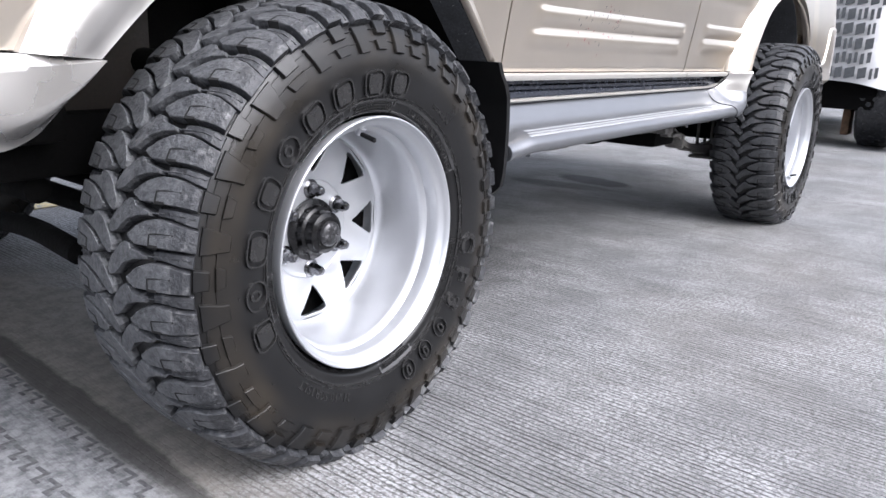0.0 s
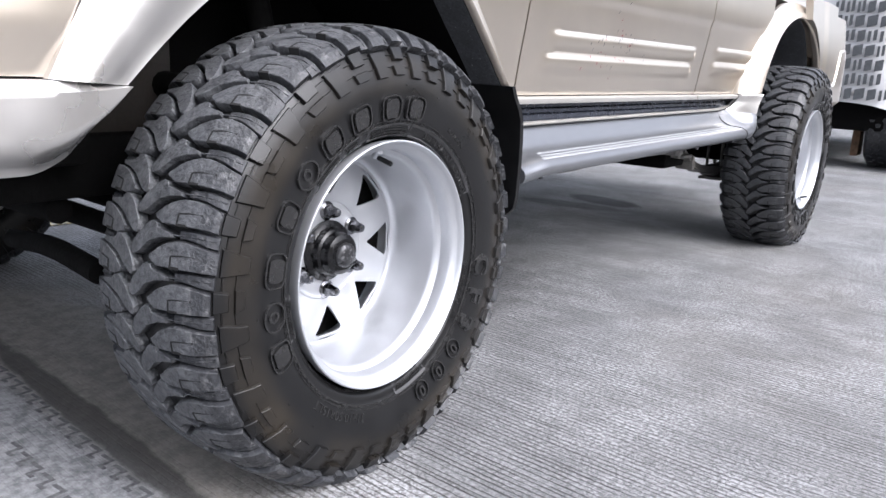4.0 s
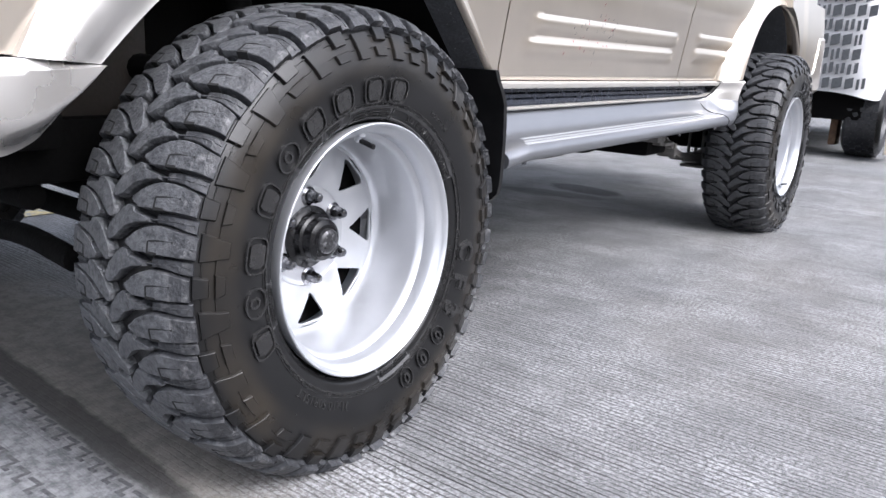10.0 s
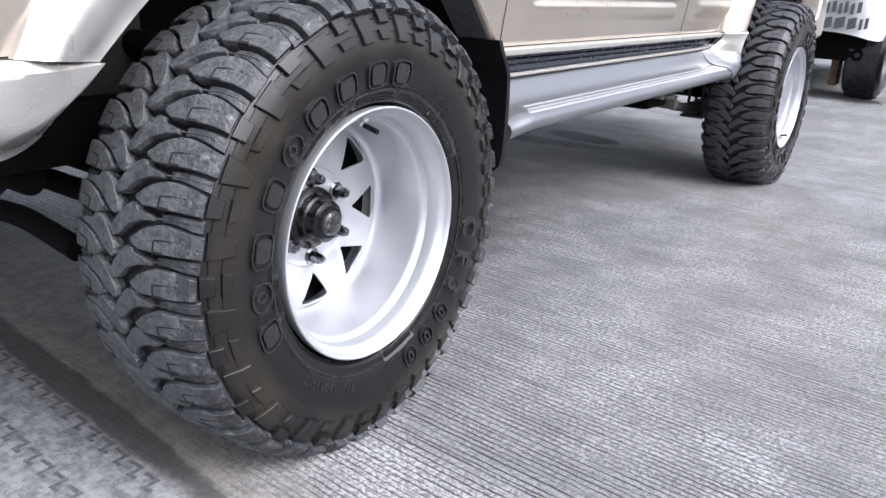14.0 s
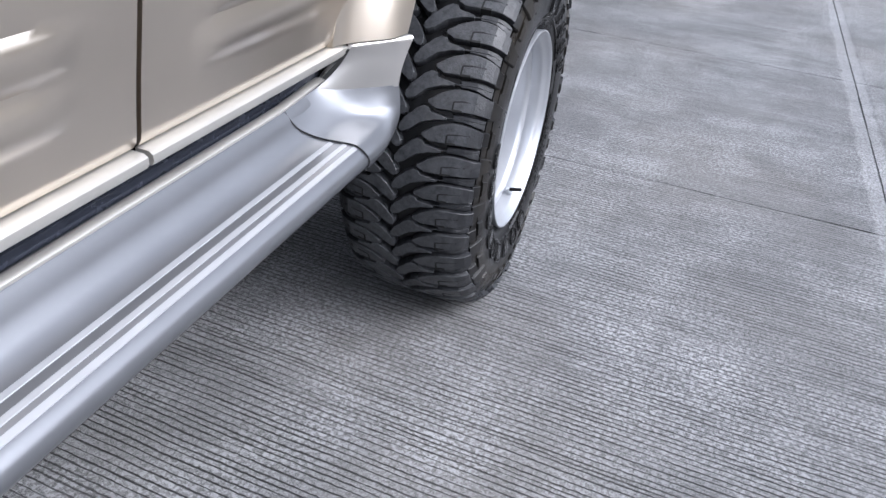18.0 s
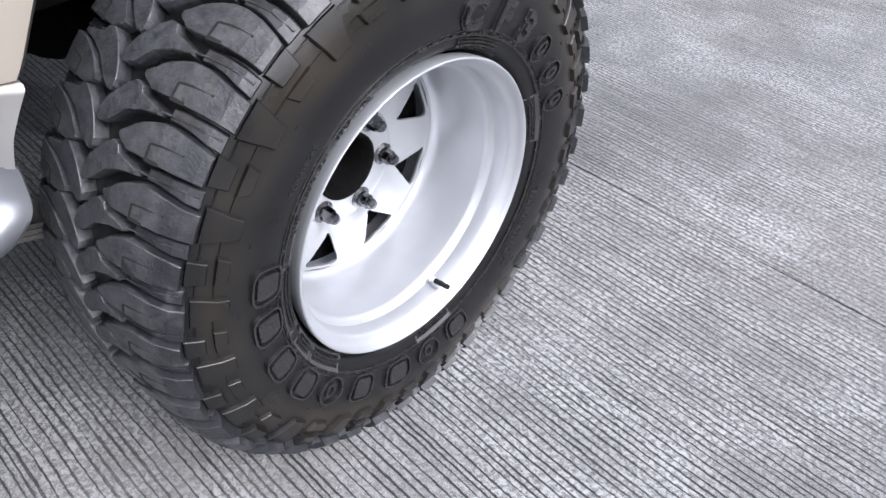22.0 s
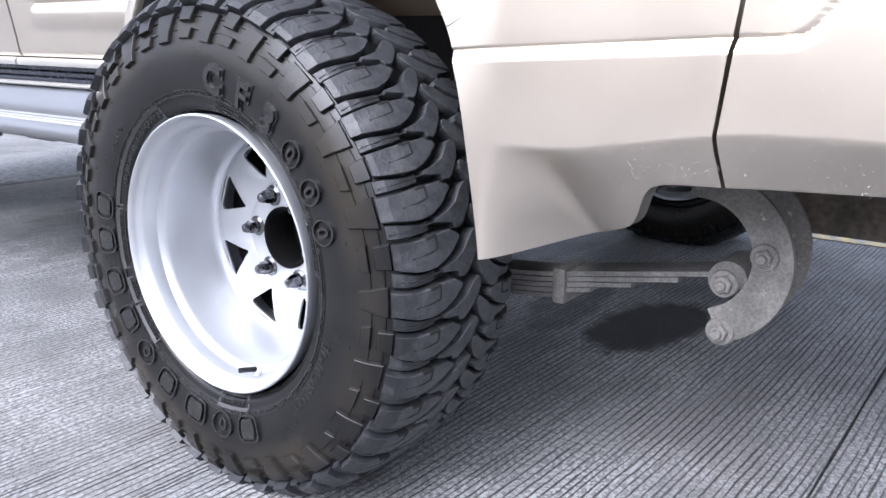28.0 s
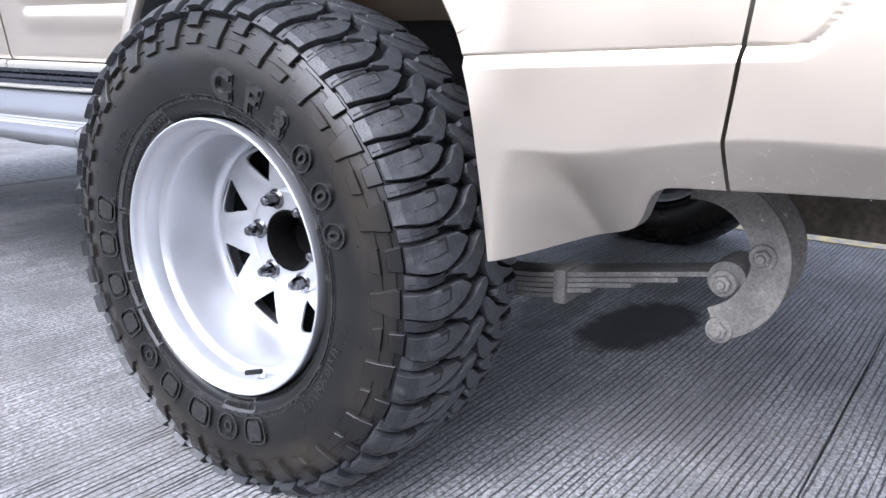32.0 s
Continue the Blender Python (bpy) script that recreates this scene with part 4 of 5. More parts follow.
def sheet(y0, y1, zlo, zhi, x_of, ny, nz, back=-.02):
    """A body panel between two heights that may change along the vehicle."""
    bm = bmesh.new()
    rows = []
    for i in range(ny + 1):
        y = y0 + (y1 - y0) * i / ny
        lo, hi = zlo(y) if callable(zlo) else zlo, zhi(y) if callable(zhi) else zhi
        rows.append([(x_of(y, lo + (hi - lo) * k / nz), y, lo + (hi - lo) * k / nz) for k in range(nz + 1)])
    grid(bm, rows, (back, 0, 0))
    return bm


# arches, as (y, z) lines
FRONT_ARCH = curve([(-.500, .527, 0), (-.435, .570, 0), (-.388, .634, 0), (-.285, .745, 0), (-.155, .850, 0), (-.03, .895, 0), (.06, .902, 0), (.150, .878, 0), (.240, .815, 0), (.320, .735, 0), (.395, .655, 0),
                    (.440, .600, 0), (.470, .500, 0), (.478, .440, 0), (.466, .372, 0)], 8)
REAR_ARCH = curve([(2.165, .555, 0), (2.205, .620, 0), (2.262, .725, 0), (2.36, .830, 0), (2.49, .900, 0), (2.63, .922, 0), (2.76, .880, 0), (2.86, .790, 0), (2.915, .705, 0), (2.943, .648, 0), (2.970, .540, 0), (2.985, .415, 0)], 8)


def arch_height(line, y):
    """The arch's height over a place along the vehicle (its upper branch)."""
    best = -1
    for a, b in zip(line, line[1:]):
        lo, hi = sorted((a.x, b.x))
        if lo <= y <= hi and hi > lo:
            best = max(best, a.y + (b.y - a.y) * (y - a.x) / (b.x - a.x))
    return best


def line_z(y):
    return .646 + .050 * (y - 2.95) + .16 * smooth((y - 3.31) / .12)
def fold_z(y):
    return .548 + .030 * smooth((y - 3.06) / .25)
def quarter_x(y, z):
    x = -.070 - .055 * (y - 2.94) - .010 * smooth((3.02 - y) / .09) * smooth((z - .5) / .2) - .03 * smooth((z - .75) / .35)
    x -= .0060 * smooth((z - line_z(y) + .013) / .013) + .0030 * max(0.0, 1 - abs(z - line_z(y) - .001) / .0028)
    d = max(0.0, fold_z(y) - z)
    x -= 1.15 * d * d / (d + .006) * smooth((y - 2.99) / .09)
    x -= .008 * smooth((.56 - z) / .16)
    return x - .35 * max(0.0, y - 3.50) ** 2


def flare(name, line, width, x_out, x_in, mat, label, start=0, stop=None, foot=None, tip=None):
    """A wheel-arch flare: a rolled lip that leaves the panel and turns in over the tyre."""
    bm = bmesh.new()
    pts = line[start:stop]
    secs = []
    for k, p in enumerate(pts):
        a, b = pts[max(k - 1, 0)], pts[min(k + 1, len(pts) - 1)]
        d = (b - a).normalized()
        nrm = Vector((-d.y, d.x, 0))     # away from the wheel
        if nrm.dot(Vector((p.x - (line[0].x + line[-1].x) / 2, p.y - .4, 0))) < 0:
            nrm = -nrm
        wd = width(k / (len(pts) - 1)) if callable(width) else width
        xo = x_out(p.x, p.y) if callable(x_out) else x_out
        xi = x_in(p.x, p.y) if callable(x_in) else x_in
        prof = [(0.006, xo - .016), (0.0, xo - .012), (.0015, xo - .003), (min(.006, wd * .2), xo + .0015)]
        prof += [(wd * f, xo + (xi - xo) * smooth((f - .12) / .88)) for f in (.3, .45, .6, .75, .9, 1.0)] + [(wd, xi - .012), (.010, xo - .030)]
        if tip and not k:
            A, B = Vector((*tip[0], 0)), Vector((*tip[1], 0))
            secs.append([(x, *(A + (B - A) * min(1, out / wd))[:2]) for out, x in prof])
        if foot and not k:
            secs.append([(x, p.x - out - .004 - (p.y - foot) * .35, foot - out * .05) for out, x in prof])
        sec = [(x, p.x + nrm.x * out, p.y + nrm.y * out) for out, x in prof]
        secs.append(sec)
    sweep(bm, None, secs)
    return piece(name, bm, mat, label, 50)


flare("rear_flare", REAR_ARCH, lambda t: .125 - .07 * smooth(t / .6), lambda y, z: -.128 + (.128 + quarter_x(2.945, z) + .001) * smooth((y - 2.35) / .55), lambda y, z: side_x(z) + .0022 + .004 * smooth((z - .83) / .02) + (quarter_x(2.96, z) - side_x(z) - .0032) * smooth((y - 2.45) / .45), PAINT, "champagne flared rear arch", 9, 70, .622)
def fender_x(y, z):
    return side_x(z) - .034 * smooth((.05 - y) / .25) - .10 * smooth((-y - .25) / .5) * smooth((-y - .25) / .5)
flare("front_flare", FRONT_ARCH, lambda t: .075 + .075 * (1 - smooth(t / .34)) - .045 * smooth((t - .70) / .25), lambda y, z: -.135 - .050 * smooth((-y - .02) / .22), lambda y, z: fender_x(y, z) + .002, PAINT, "champagne flared front arch", 34, 90,
      tip=((-.150, .838), (-.357, .879)))

# front fender between arch and door, and over the arch
bm = sheet(-.80, .535, lambda y: .891 if y < -.36 else (max(arch_height(FRONT_ARCH, y) + .02, .897 - .17 * (y + .36) if y < -.10 else .60) if y < .45 else .610), 1.02, fender_x, 100, 16)
piece("front_fender", bm, PAINT, "champagne painted fender")

# corner piece of the bumper in front of the arch, bumper and valance
bm = bmesh.new()
rows = []
for k in range(13):
    t = k / 12
    z = .641 + (.868 - .641) * t
    y_in = [a.x + (b.x - a.x) * (z - .006 * (1 - t) - a.y) / (b.y - a.y) for a, b in zip(FRONT_ARCH, FRONT_ARCH[1:]) if a.y <= z - .006 * (1 - t) <= b.y and a.x < 0][0]
    y_out = -.478 + (-.362 + .478) * t
    rows.append([(-.188 + .014 * math.sin(math.pi * min(1, s * 1.15)) + .012 * s, y_out + (y_in - y_out) * s, z - .006 * s * (1 - t) - .030 * s * t) for s in [j / 10 for j in range(11)]])
grid(bm, rows, (-.03, 0, 0))
piece("bumper_corner", bm, TRIM, "silver arch extension on the bumper corner")
bm = sheet(-.80, -.4745, .643, .885, lambda y, z: -.192 - .55 * max(0, -y - .50) ** 1.6 - .01 * smooth((.70 - z) / .05), 22, 10)
for v in bm.verts:      # the edge leans with the corner piece
    t = (v.co.z - .643) / .242
    v.co.y += (.112 * t) * smooth((v.co.y + .80) / .3255)
piece("front_bumper", bm, PAINT, "champagne painted bumper end")
bm = bmesh.new()
rows = []
VALANCE_LOW = curve([(-.82, .522, 0), (-.60, .526, 0), (-.515, .5275, 0), (-.49, .530, 0), (-.465, .541, 0), (-.447, .555, 0), (-.409, .597, 0), (-.384, .6335, 0)], 6)
for i in range(61):
    y = -.82 + (-.384 + .82) * i / 60
    hi = .640 - .006 * max(0.0, min(1.0, (y + .478) / .096))
    lo = min(float(np.interp(y, [p.x for p in VALANCE_LOW], [p.y for p in VALANCE_LOW])), hi - .001)
    row = []
    for k in range(17):
        f = k / 16
        # a rolled ledge along the top, a flat face, and a foot that turns under
        x = -.193 - .55 * max(0, -y - .50) ** 1.6 + .014 * smooth((y + .56) / .15) + .010 * smooth((1 - f) / .12) - .034 * smooth((.38 - f) / .38) ** 1.4
        row.append((x, y, lo + (hi - lo) * f))
    rows.append(row)
grid(bm, rows, (-.04, 0, 0))
piece("front_valance", bm, TRIM, "silver lower edge of the bumper")

# doors
def door_x(y, z):
    if y < 1.68:
        r = rib(y, z, .66, 1.575, .742) + rib(y, z, .64, 1.565, .690)
    else:
        r = rib(y, z, 1.775, 2.215, .750) + rib(y, z, 1.765, 2.15, .698)
    return side_x(z) + r - .008 * smooth((.628 - z) / .02) + .004 * smooth((z - .83) / .02)
bm = sheet(.540, 1.664, .617, 1.02, door_x, 70, 60)
front_door = piece("front_door", bm, PAINT, "champagne door with two pressed ribs and red scuffs")
bm = sheet(1.671, 2.34, lambda y: max(.617, arch_height(REAR_ARCH, y) + .010), 1.02, door_x, 50, 52)
rear_door = piece("rear_door", bm, PAINT, "champagne rear door with two pressed ribs")
# bright strip under the doors, with a rolled edge
for y0, y1 in ((.530, 1.664), (1.671, 2.112)):
    bm = bmesh.new()
    secs = [[(x, y, z) for x, z in ((-.206, .6145), (-.190, .6140), (-.1855, .6105), (-.185, .603), (-.188, .5985), (-.206, .598))] for y in (y0, (y0 + y1) / 2, y1)]
    sweep(bm, None, secs)
    piece("door_sill_strip", bm, STRIP, "bright strip along the door's foot", 40)
# ribbed rocker behind the step
bm = bmesh.new()
prof = [(-.250, .604), (-.228, .600), (-.222, .596), (-.222, .588), (-.228, .586), (-.222, .583), (-.222, .575), (-.228, .573), (-.222, .570), (-.223, .556), (-.240, .550)]
sweep(bm, None, [[(x, y, z) for x, z in prof] for y in (.47, 1.3, 1.978)])
piece("rocker_panel", bm, GREYBAND, "dark ribbed rocker panel", 30)

# paint chips and red scuffs on the front door
rnd = random.Random(11)
for red in (False, True):
    bm = bmesh.new()
    for k in range(34 if not red else 16):
        cy, cz = rnd.gauss(.93 if red else 1.0, .10), rnd.gauss(.735, .035)
        if not .62 < cz < .86 or not .58 < cy < 1.6:
            continue
        ln, wd, an = rnd.uniform(.0015, .006), rnd.uniform(.0007, .0015), radians(rnd.gauss(58, 9))
        c, s = math.cos(an), math.sin(an)
        quad = []
        for u, v in ((-ln, -wd), (ln * .3, -wd), (ln, 0), (ln * .2, wd), (-ln, wd * .4)):
            y, z = cy + u * c - v * s, cz + u * s + v * c
            quad.append(bm.verts.new((door_x(y, z) + .0012, y, z)))
        bm.faces.new(quad)
    ob = piece("paint_scuffs", bm, material("red scuff" if red else "chipped primer", (.30, .03, .035) if red else (.10, .085, .075), .6, scale=60, vary=.4), "red scuffs" if red else "small dark chips", parent=front_door)
    ob["kind"] = "stuff"

# side step: hollow back, flat tread with three strips, rounded nose
STEP = [(-.240, .553), (-.232, .5565), (-.221, .5570), (-.2165, .5550), (-.213, .550), (-.208, .543), (-.203, .530), (-.195, .515), (-.185, .506), (-.172, .5005), (-.160, .4985), (-.146, .4968), (-.130, .4940), (-.1240, .4905), (-.1175, .4850), (-.1135, .4775),
        (-.1140, .4680), (-.1195, .4590), (-.129, .4555), (-.16, .4550), (-.225, .460)]
def step_drop(y):
    """The running board hangs a little lower toward the front."""
    return .0095 * max(0.0, (2.0 - y) / 1.4)
def step_at(y):
    # the front end is pinched and rounded
    t = smooth((y - .485) / .10)
    return [(-.222 + (x + .222) * (.90 + .10 * t), y, .460 + (z - .460) * (.97 + .03 * t) - .012 * (1 - t) - step_drop(y)) for x, z in STEP]
bm = bmesh.new()
sweep(bm, None, [step_at(y) for y in [.490 + .012 * k for k in range(8)] + [.6 + .1 * k for k in range(14)] + [1.96, 2.040]])
def step_top(x):
    return float(np.interp(x, [p[0] for p in STEP[:16]], [p[1] for p in STEP[:16]]))
step = piece("side_step", bm, SILVER, "silver moulded running board", 40)
for x, y0, y1 in ((-.1625, .60, 2.018), (-.1445, .585, 2.026), (-.1305, .57, 2.030)):
    bm = bmesh.new()
    secs = []
    for y in [y0, y0 + .008] + [y0 + (y1 - y0) * k / 12 for k in range(1, 12)] + [y1 - .001, y1]:
        e = 0.15 if y == y0 else 1
        secs.append([(x + dx, y, step_top(x + dx) - step_drop(y) + dz * e) for dx, dz in ((-.0038, -.003), (-.0037, .0006), (-.0033, .0011), (.0031, .0011), (.0035, .0006), (.0036, -.003))])
    sweep(bm, None, secs)
    piece("grip_strip", bm, CHROME, "bright raised grip strip", 20, parent=step)

# end cap that sweeps from the step up to the arch, lapped over the step along a bowed seam
def lattice(cols, nu, nv):
    """A smooth surface through a few columns of points."""
    dense = [curve(c, nv) for c in cols]
    return [list(r) for r in zip(*[curve([d[k] for d in dense], nu) for k in range(len(dense[0]))])]
SEAM = [(-.2175, 1.972, .5590), (-.2010, 1.983, .5290), (-.1900, 2.000, .5138), (-.1720, 2.017, .5034), (-.1480, 2.029, .4994), (-.1300, 2.034, .4962), (-.1155, 2.036, .4862), (-.1115, 2.040, .4740), (-.1165, 2.044, .4590)]
CAP = [SEAM,
       [(-.2195, 2.050, .5560), (-.2040, 2.052, .5385), (-.1900, 2.055, .5230), (-.1720, 2.058, .5095), (-.1500, 2.060, .5020), (-.1320, 2.062, .4970), (-.1160, 2.064, .4870), (-.1110, 2.066, .4740), (-.1165, 2.066, .4590)],
       [(-.1880, 2.100, .5485), (-.1820, 2.101, .5360), (-.1740, 2.103, .5230), (-.1620, 2.106, .5110), (-.1440, 2.108, .5030), (-.1280, 2.108, .4970), (-.1160, 2.106, .4860), (-.1120, 2.102, .4740), (-.1175, 2.095, .4595)],
       [(-.1520, 2.143, .5470), (-.1480, 2.143, .5360), (-.1430, 2.143, .5250), (-.1370, 2.143, .5140), (-.1290, 2.142, .5050), (-.1220, 2.140, .4970), (-.1165, 2.134, .4860), (-.1150, 2.125, .4740), (-.1190, 2.110, .4605)],
       [(-.1270, 2.176, .5460), (-.1255, 2.177, .5360), (-.1240, 2.177, .5260), (-.1230, 2.177, .5160), (-.1220, 2.176, .5060), (-.1210, 2.173, .4960), (-.1205, 2.164, .4850), (-.1210, 2.147, .4720), (-.1230, 2.118, .4620)]]
bm = bmesh.new()
rows = lattice(CAP, 6, 4)
rows.append([p + Vector((-.003, .002, 0)) for p in rows[-1]])
rows.append([p + Vector((-.040, .004, 0)) for p in rows[-1]])
grid(bm, rows, (-.003, .0, -.003))
cap = piece("step_end_cap", bm, SILVER, "silver end cap of the running board", 60)
# the dark joint before the cap
bm = bmesh.new()
sweep(bm, None, [[p + Vector((.0006 * math.cos(a), -.0004 + .0010 * math.cos(a), -.0004 + .0010 * math.sin(a))) for a in [2 * math.pi * k / 8 for k in range(8)]] for p in curve(SEAM, 6)])
piece("cap_joint", bm, GAP, "dark joint before the end cap", 60, parent=cap)

# foot of the rear arch: stands on the cap, with a hollow front edge and a rolled top
FOOT = [[(-.2190, 2.072, .5490), (-.2120, 2.088, .5680), (-.1990, 2.100, .5880), (-.1790, 2.112, .6120)],
        [(-.1880, 2.103, .5465), (-.1840, 2.110, .5700), (-.1760, 2.121, .5900), (-.1640, 2.131, .6130)],
        [(-.1520, 2.146, .5450), (-.1500, 2.150, .5700), (-.1460, 2.157, .5920), (-.1400, 2.164, .6145)],
        [(-.1270, 2.1745, .5440), (-.1255, 2.180, .5700), (-.1220, 2.189, .5930), (-.1170, 2.199, .6160)]]
bm = bmesh.new()
rows = lattice(FOOT, 6, 5)
for r in rows:
    r.append(r[-1] + Vector((-.0025, .001, .0035)))
    r.append(r[-1] + Vector((-.012, 0, .0010)))
rows.append([p + Vector((-.05, .004, 0)) for p in rows[-1]])
grid(bm, rows, (-.006, 0, 0))
piece("arch_foot", bm, TRIM, "silver foot of the rear arch", 50)
# rolled lip of the sill along the step, and a black strip that draws the shade of the hollow under it, rising before
# the foot
def lip(name, pts, half_x, half_z, mat, label):
    line = curve(pts, 6)
    bm = bmesh.new()
    sweep(bm, None, [[p + Vector((half_x * math.cos(a), 0, half_z * (1 if k < len(line) - 5 else (len(line) - k) / 6) * math.sin(a))) for a in [2 * math.pi * (j + .5) / 10 for j in range(10)]] for k, p in enumerate(line)])
    piece(name, bm, mat, label, 40)
lip("sill_lip", [(-.2090, .56, .5520), (-.2090, 1.0, .5545), (-.2090, 1.5, .5570), (-.2095, 1.90, .5590), (-.2100, 1.98, .5610), (-.2095, 2.03, .5655), (-.2060, 2.065, .5720)], .0080, .0050, STRIP, "pale rolled lip of the sill")
bm = bmesh.new()
path = curve([(-.2140, 1.90, .5498), (-.2135, 1.98, .5530), (-.2110, 2.03, .5575), (-.2065, 2.062, .5650), (-.2000, 2.083, .5760), (-.1905, 2.099, .5920), (-.1825, 2.107, .6080)], 5)
secs = []
for k, p in enumerate(path):
    w = .0014 + .0042 * math.sin(math.pi * min(1, max(0, (k / (len(path) - 1) - .30) / .72)))
    secs.append([p + Vector((.0015 * math.cos(a), w * math.cos(a), w * .8 * math.sin(a))) for a in [2 * math.pi * (j + .5) / 10 for j in range(10)]])
sweep(bm, None, secs)
piece("foot_hollow_shade", bm, GAP, "black strip for the shade in the hollow before the arch foot", 60)
# smooth sill behind the cap, past the end of the ribs
bm = sheet(1.979, 2.115, .560, .604, lambda y, z: -.232 + .010 * math.sin(math.pi * (z - .535) / .075) - .03 * smooth((y - 2.09) / .05), 12, 8)
piece("sill_end", bm, GREYBAND, "smooth dark glossy end of the sill")

# quarter panel, its crease and the bumper wrap
def q_edge(z):
    best = [a.x + (b.x - a.x) * (z - a.y) / (b.y - a.y) for a, b in zip(REAR_ARCH, REAR_ARCH[1:]) if min(a.y, b.y) <= z <= max(a.y, b.y) and a.x > 2.6 and a.y != b.y]
    return best[0] if best else 2.985
def quarter(z0, z1, y1, nz, name, label, mat, low=None):
    bm = bmesh.new()
    rows = []
    for k in range(nz + 1):
        t = k / nz
        row = []
        for j in range(41):
            s = j / 40
            zz = z0 + (z1 - z0) * t
            ys = q_edge(max(.416, min(.92, zz))) + .004
            y = ys + (y1 + .10 * (zz - .52) * (1 if zz < .75 else .75 / zz) - ys) * s ** 1.3
            z = zz
            if low:
                lo = low(y)
                z = lo + (.60 - lo) * t / .3 if t < .3 else .60 + (z1 - .60) * (t - .3) / .7
                y = ys + (y1 + .10 * (z - .52) * (1 if z < .75 else .75 / z) - ys) * s ** 1.3
            z += (line_z(y) - .652) * max(0.0, 1 - abs(z - .652) / .09)
            row.append((quarter_x(y, z), y, z))
        rows.append(row)
    grid(bm, rows, (-.03, 0, 0))
    return piece(name, bm, mat, label, 40)
Q_LOW = curve([(2.97, .405, 0), (2.996, .407, 0), (3.059, .421, 0), (3.112, .438, 0), (3.130, .452, 0), (3.145, .476, 0), (3.158, .498, 0), (3.180, .5105, 0), (3.26, .513, 0)], 6)
def q_low(y):
    return float(np.interp(y, [p.x for p in Q_LOW], [p.y for p in Q_LOW]))
quarter(.415, 1.02, 3.2445, 380, "quarter_panel", "champagne rear quarter with a ledge and stone chips", PAINT, q_low)
bm = bmesh.new()
rows = []
for k in range(241):
    t = k / 240
    row = []
    for j in range(91):
        z = .512 + (.98 - .512) * t
        y0 = 3.248 + .10 * (z - .52) * (1 if z < .75 else .75 / z)
        y = y0 + (3.62 - y0) * j / 90
        z = .512 + .055 * (y - y0) * (1 - t) + (.98 - .512) * t
        row.append((quarter_x(y, z) - .002, y, z))
    rows.append(row)
grid(bm, rows, (-.03, 0, 0))
piece("rear_corner", bm, PAINT, "champagne rear corner panel with a curved crease", 40)
# stone chips along the lower edge
bm = bmesh.new()
rnd = random.Random(3)
for k in range(1100):
    y = rnd.uniform(3.03, 3.60)
    z = q_low(y) + abs(rnd.gauss(0, .036)) + .004 if y < 3.26 else .517 + abs(rnd.gauss(0, .034))
    if z > .64 or y < 3.09 and z < .46:
        continue
    r = rnd.uniform(.00015, .00048)
    x = quarter_x(y, z) + (.0012 if y < 3.262 else -.0018)
    c = [bm.verts.new((x, y + r * math.cos(a + k), z + r * rnd.uniform(.6, 1.2) * math.sin(a + k))) for a in (0, 1.3, 2.5, 3.8, 5.1)]
    bm.faces.new(c)
ob = piece("stone_chips", bm, material("white stone chip", (.75, .75, .74), .7, scale=80, vary=.1), "small white stone chips")
ob["kind"] = "stuff"

# liners inside the arches
def liner(name, line, x0, x1, mat, label, start=0, stop=None):
    bm = bmesh.new()
    rows = []
    for i, p in enumerate(line[start:stop]):
        a, b = (x(i) if callable(x) else x for x in (x0, x1))
        rows.append([(a + (b - a) * k / 6, p.x, p.y) for k in range(7)])
    grid(bm, rows, (0, 0, .008))
    return piece(name, bm, mat, label, 50)
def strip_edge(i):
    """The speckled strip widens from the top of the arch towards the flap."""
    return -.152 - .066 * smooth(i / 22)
liner("front_arch_liner", FRONT_ARCH, -.150, strip_edge, LINER, "dark grey speckled arch liner", 46, 92)
# the lining past the speckled strip, with the arch's shade in its colour
liner("front_wheel_well", FRONT_ARCH, lambda i: strip_edge(i) - .0005, -.56, SHADED_WELL, "shade-black wheel well", 46, 92)
liner("front_wheel_well_lip", FRONT_ARCH, -.165, -.56, SHADED_WELL, "shade-black top of the wheel well", 36, 47)
liner("rear_arch_liner", REAR_ARCH, -.138, -.42, LINER, "dark arch liner", 4, 70)
bm = sheet(-.46, -.10, .50, .93, lambda y, z: -.50 + .02 * math.sin(9 * y), 16, 8)
piece("inner_wing", bm, WING, "dusty brown inner wing")
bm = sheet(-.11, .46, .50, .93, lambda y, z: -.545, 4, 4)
piece("inner_wing", bm, SHADED_WELL, "shade-black inner wing")
# mud flap behind the front wheel
bm = bmesh.new()
rows = []
for k in range(13):
    t = k / 12
    z = .365 + (.640 - .365) * t
    y = .452 - .05 * (t - .45) ** 2 - .03 * smooth((t - .75) / .25)
    rows.append([(-.120 - .28 * s - .012 * (1 - smooth(t / .12)) * (1 if s < .1 else 0), y, z + (.012 * (1 - smooth(s / .12)) if k == 0 else 0)) for s in [j / 10 for j in range(11)]])
grid(bm, rows, (0, .012, 0))
piece("front_mud_flap", bm, BLACK, "black rubber mud flap")
bm = bmesh.new()
rows = []
for k in range(9):
    t = k / 8
    rows.append([(-.104 - .20 * s, q_edge(.415 + (.72 - .415) * t) + .010 - .06 * s * (.4 + .6 * t), .415 + (.72 - .415) * t) for s in [j / 6 for j in range(7)]])
grid(bm, rows, (0, .010, 0))
piece("rear_mud_flap", bm, BLACK, "black panel behind the rear wheel")

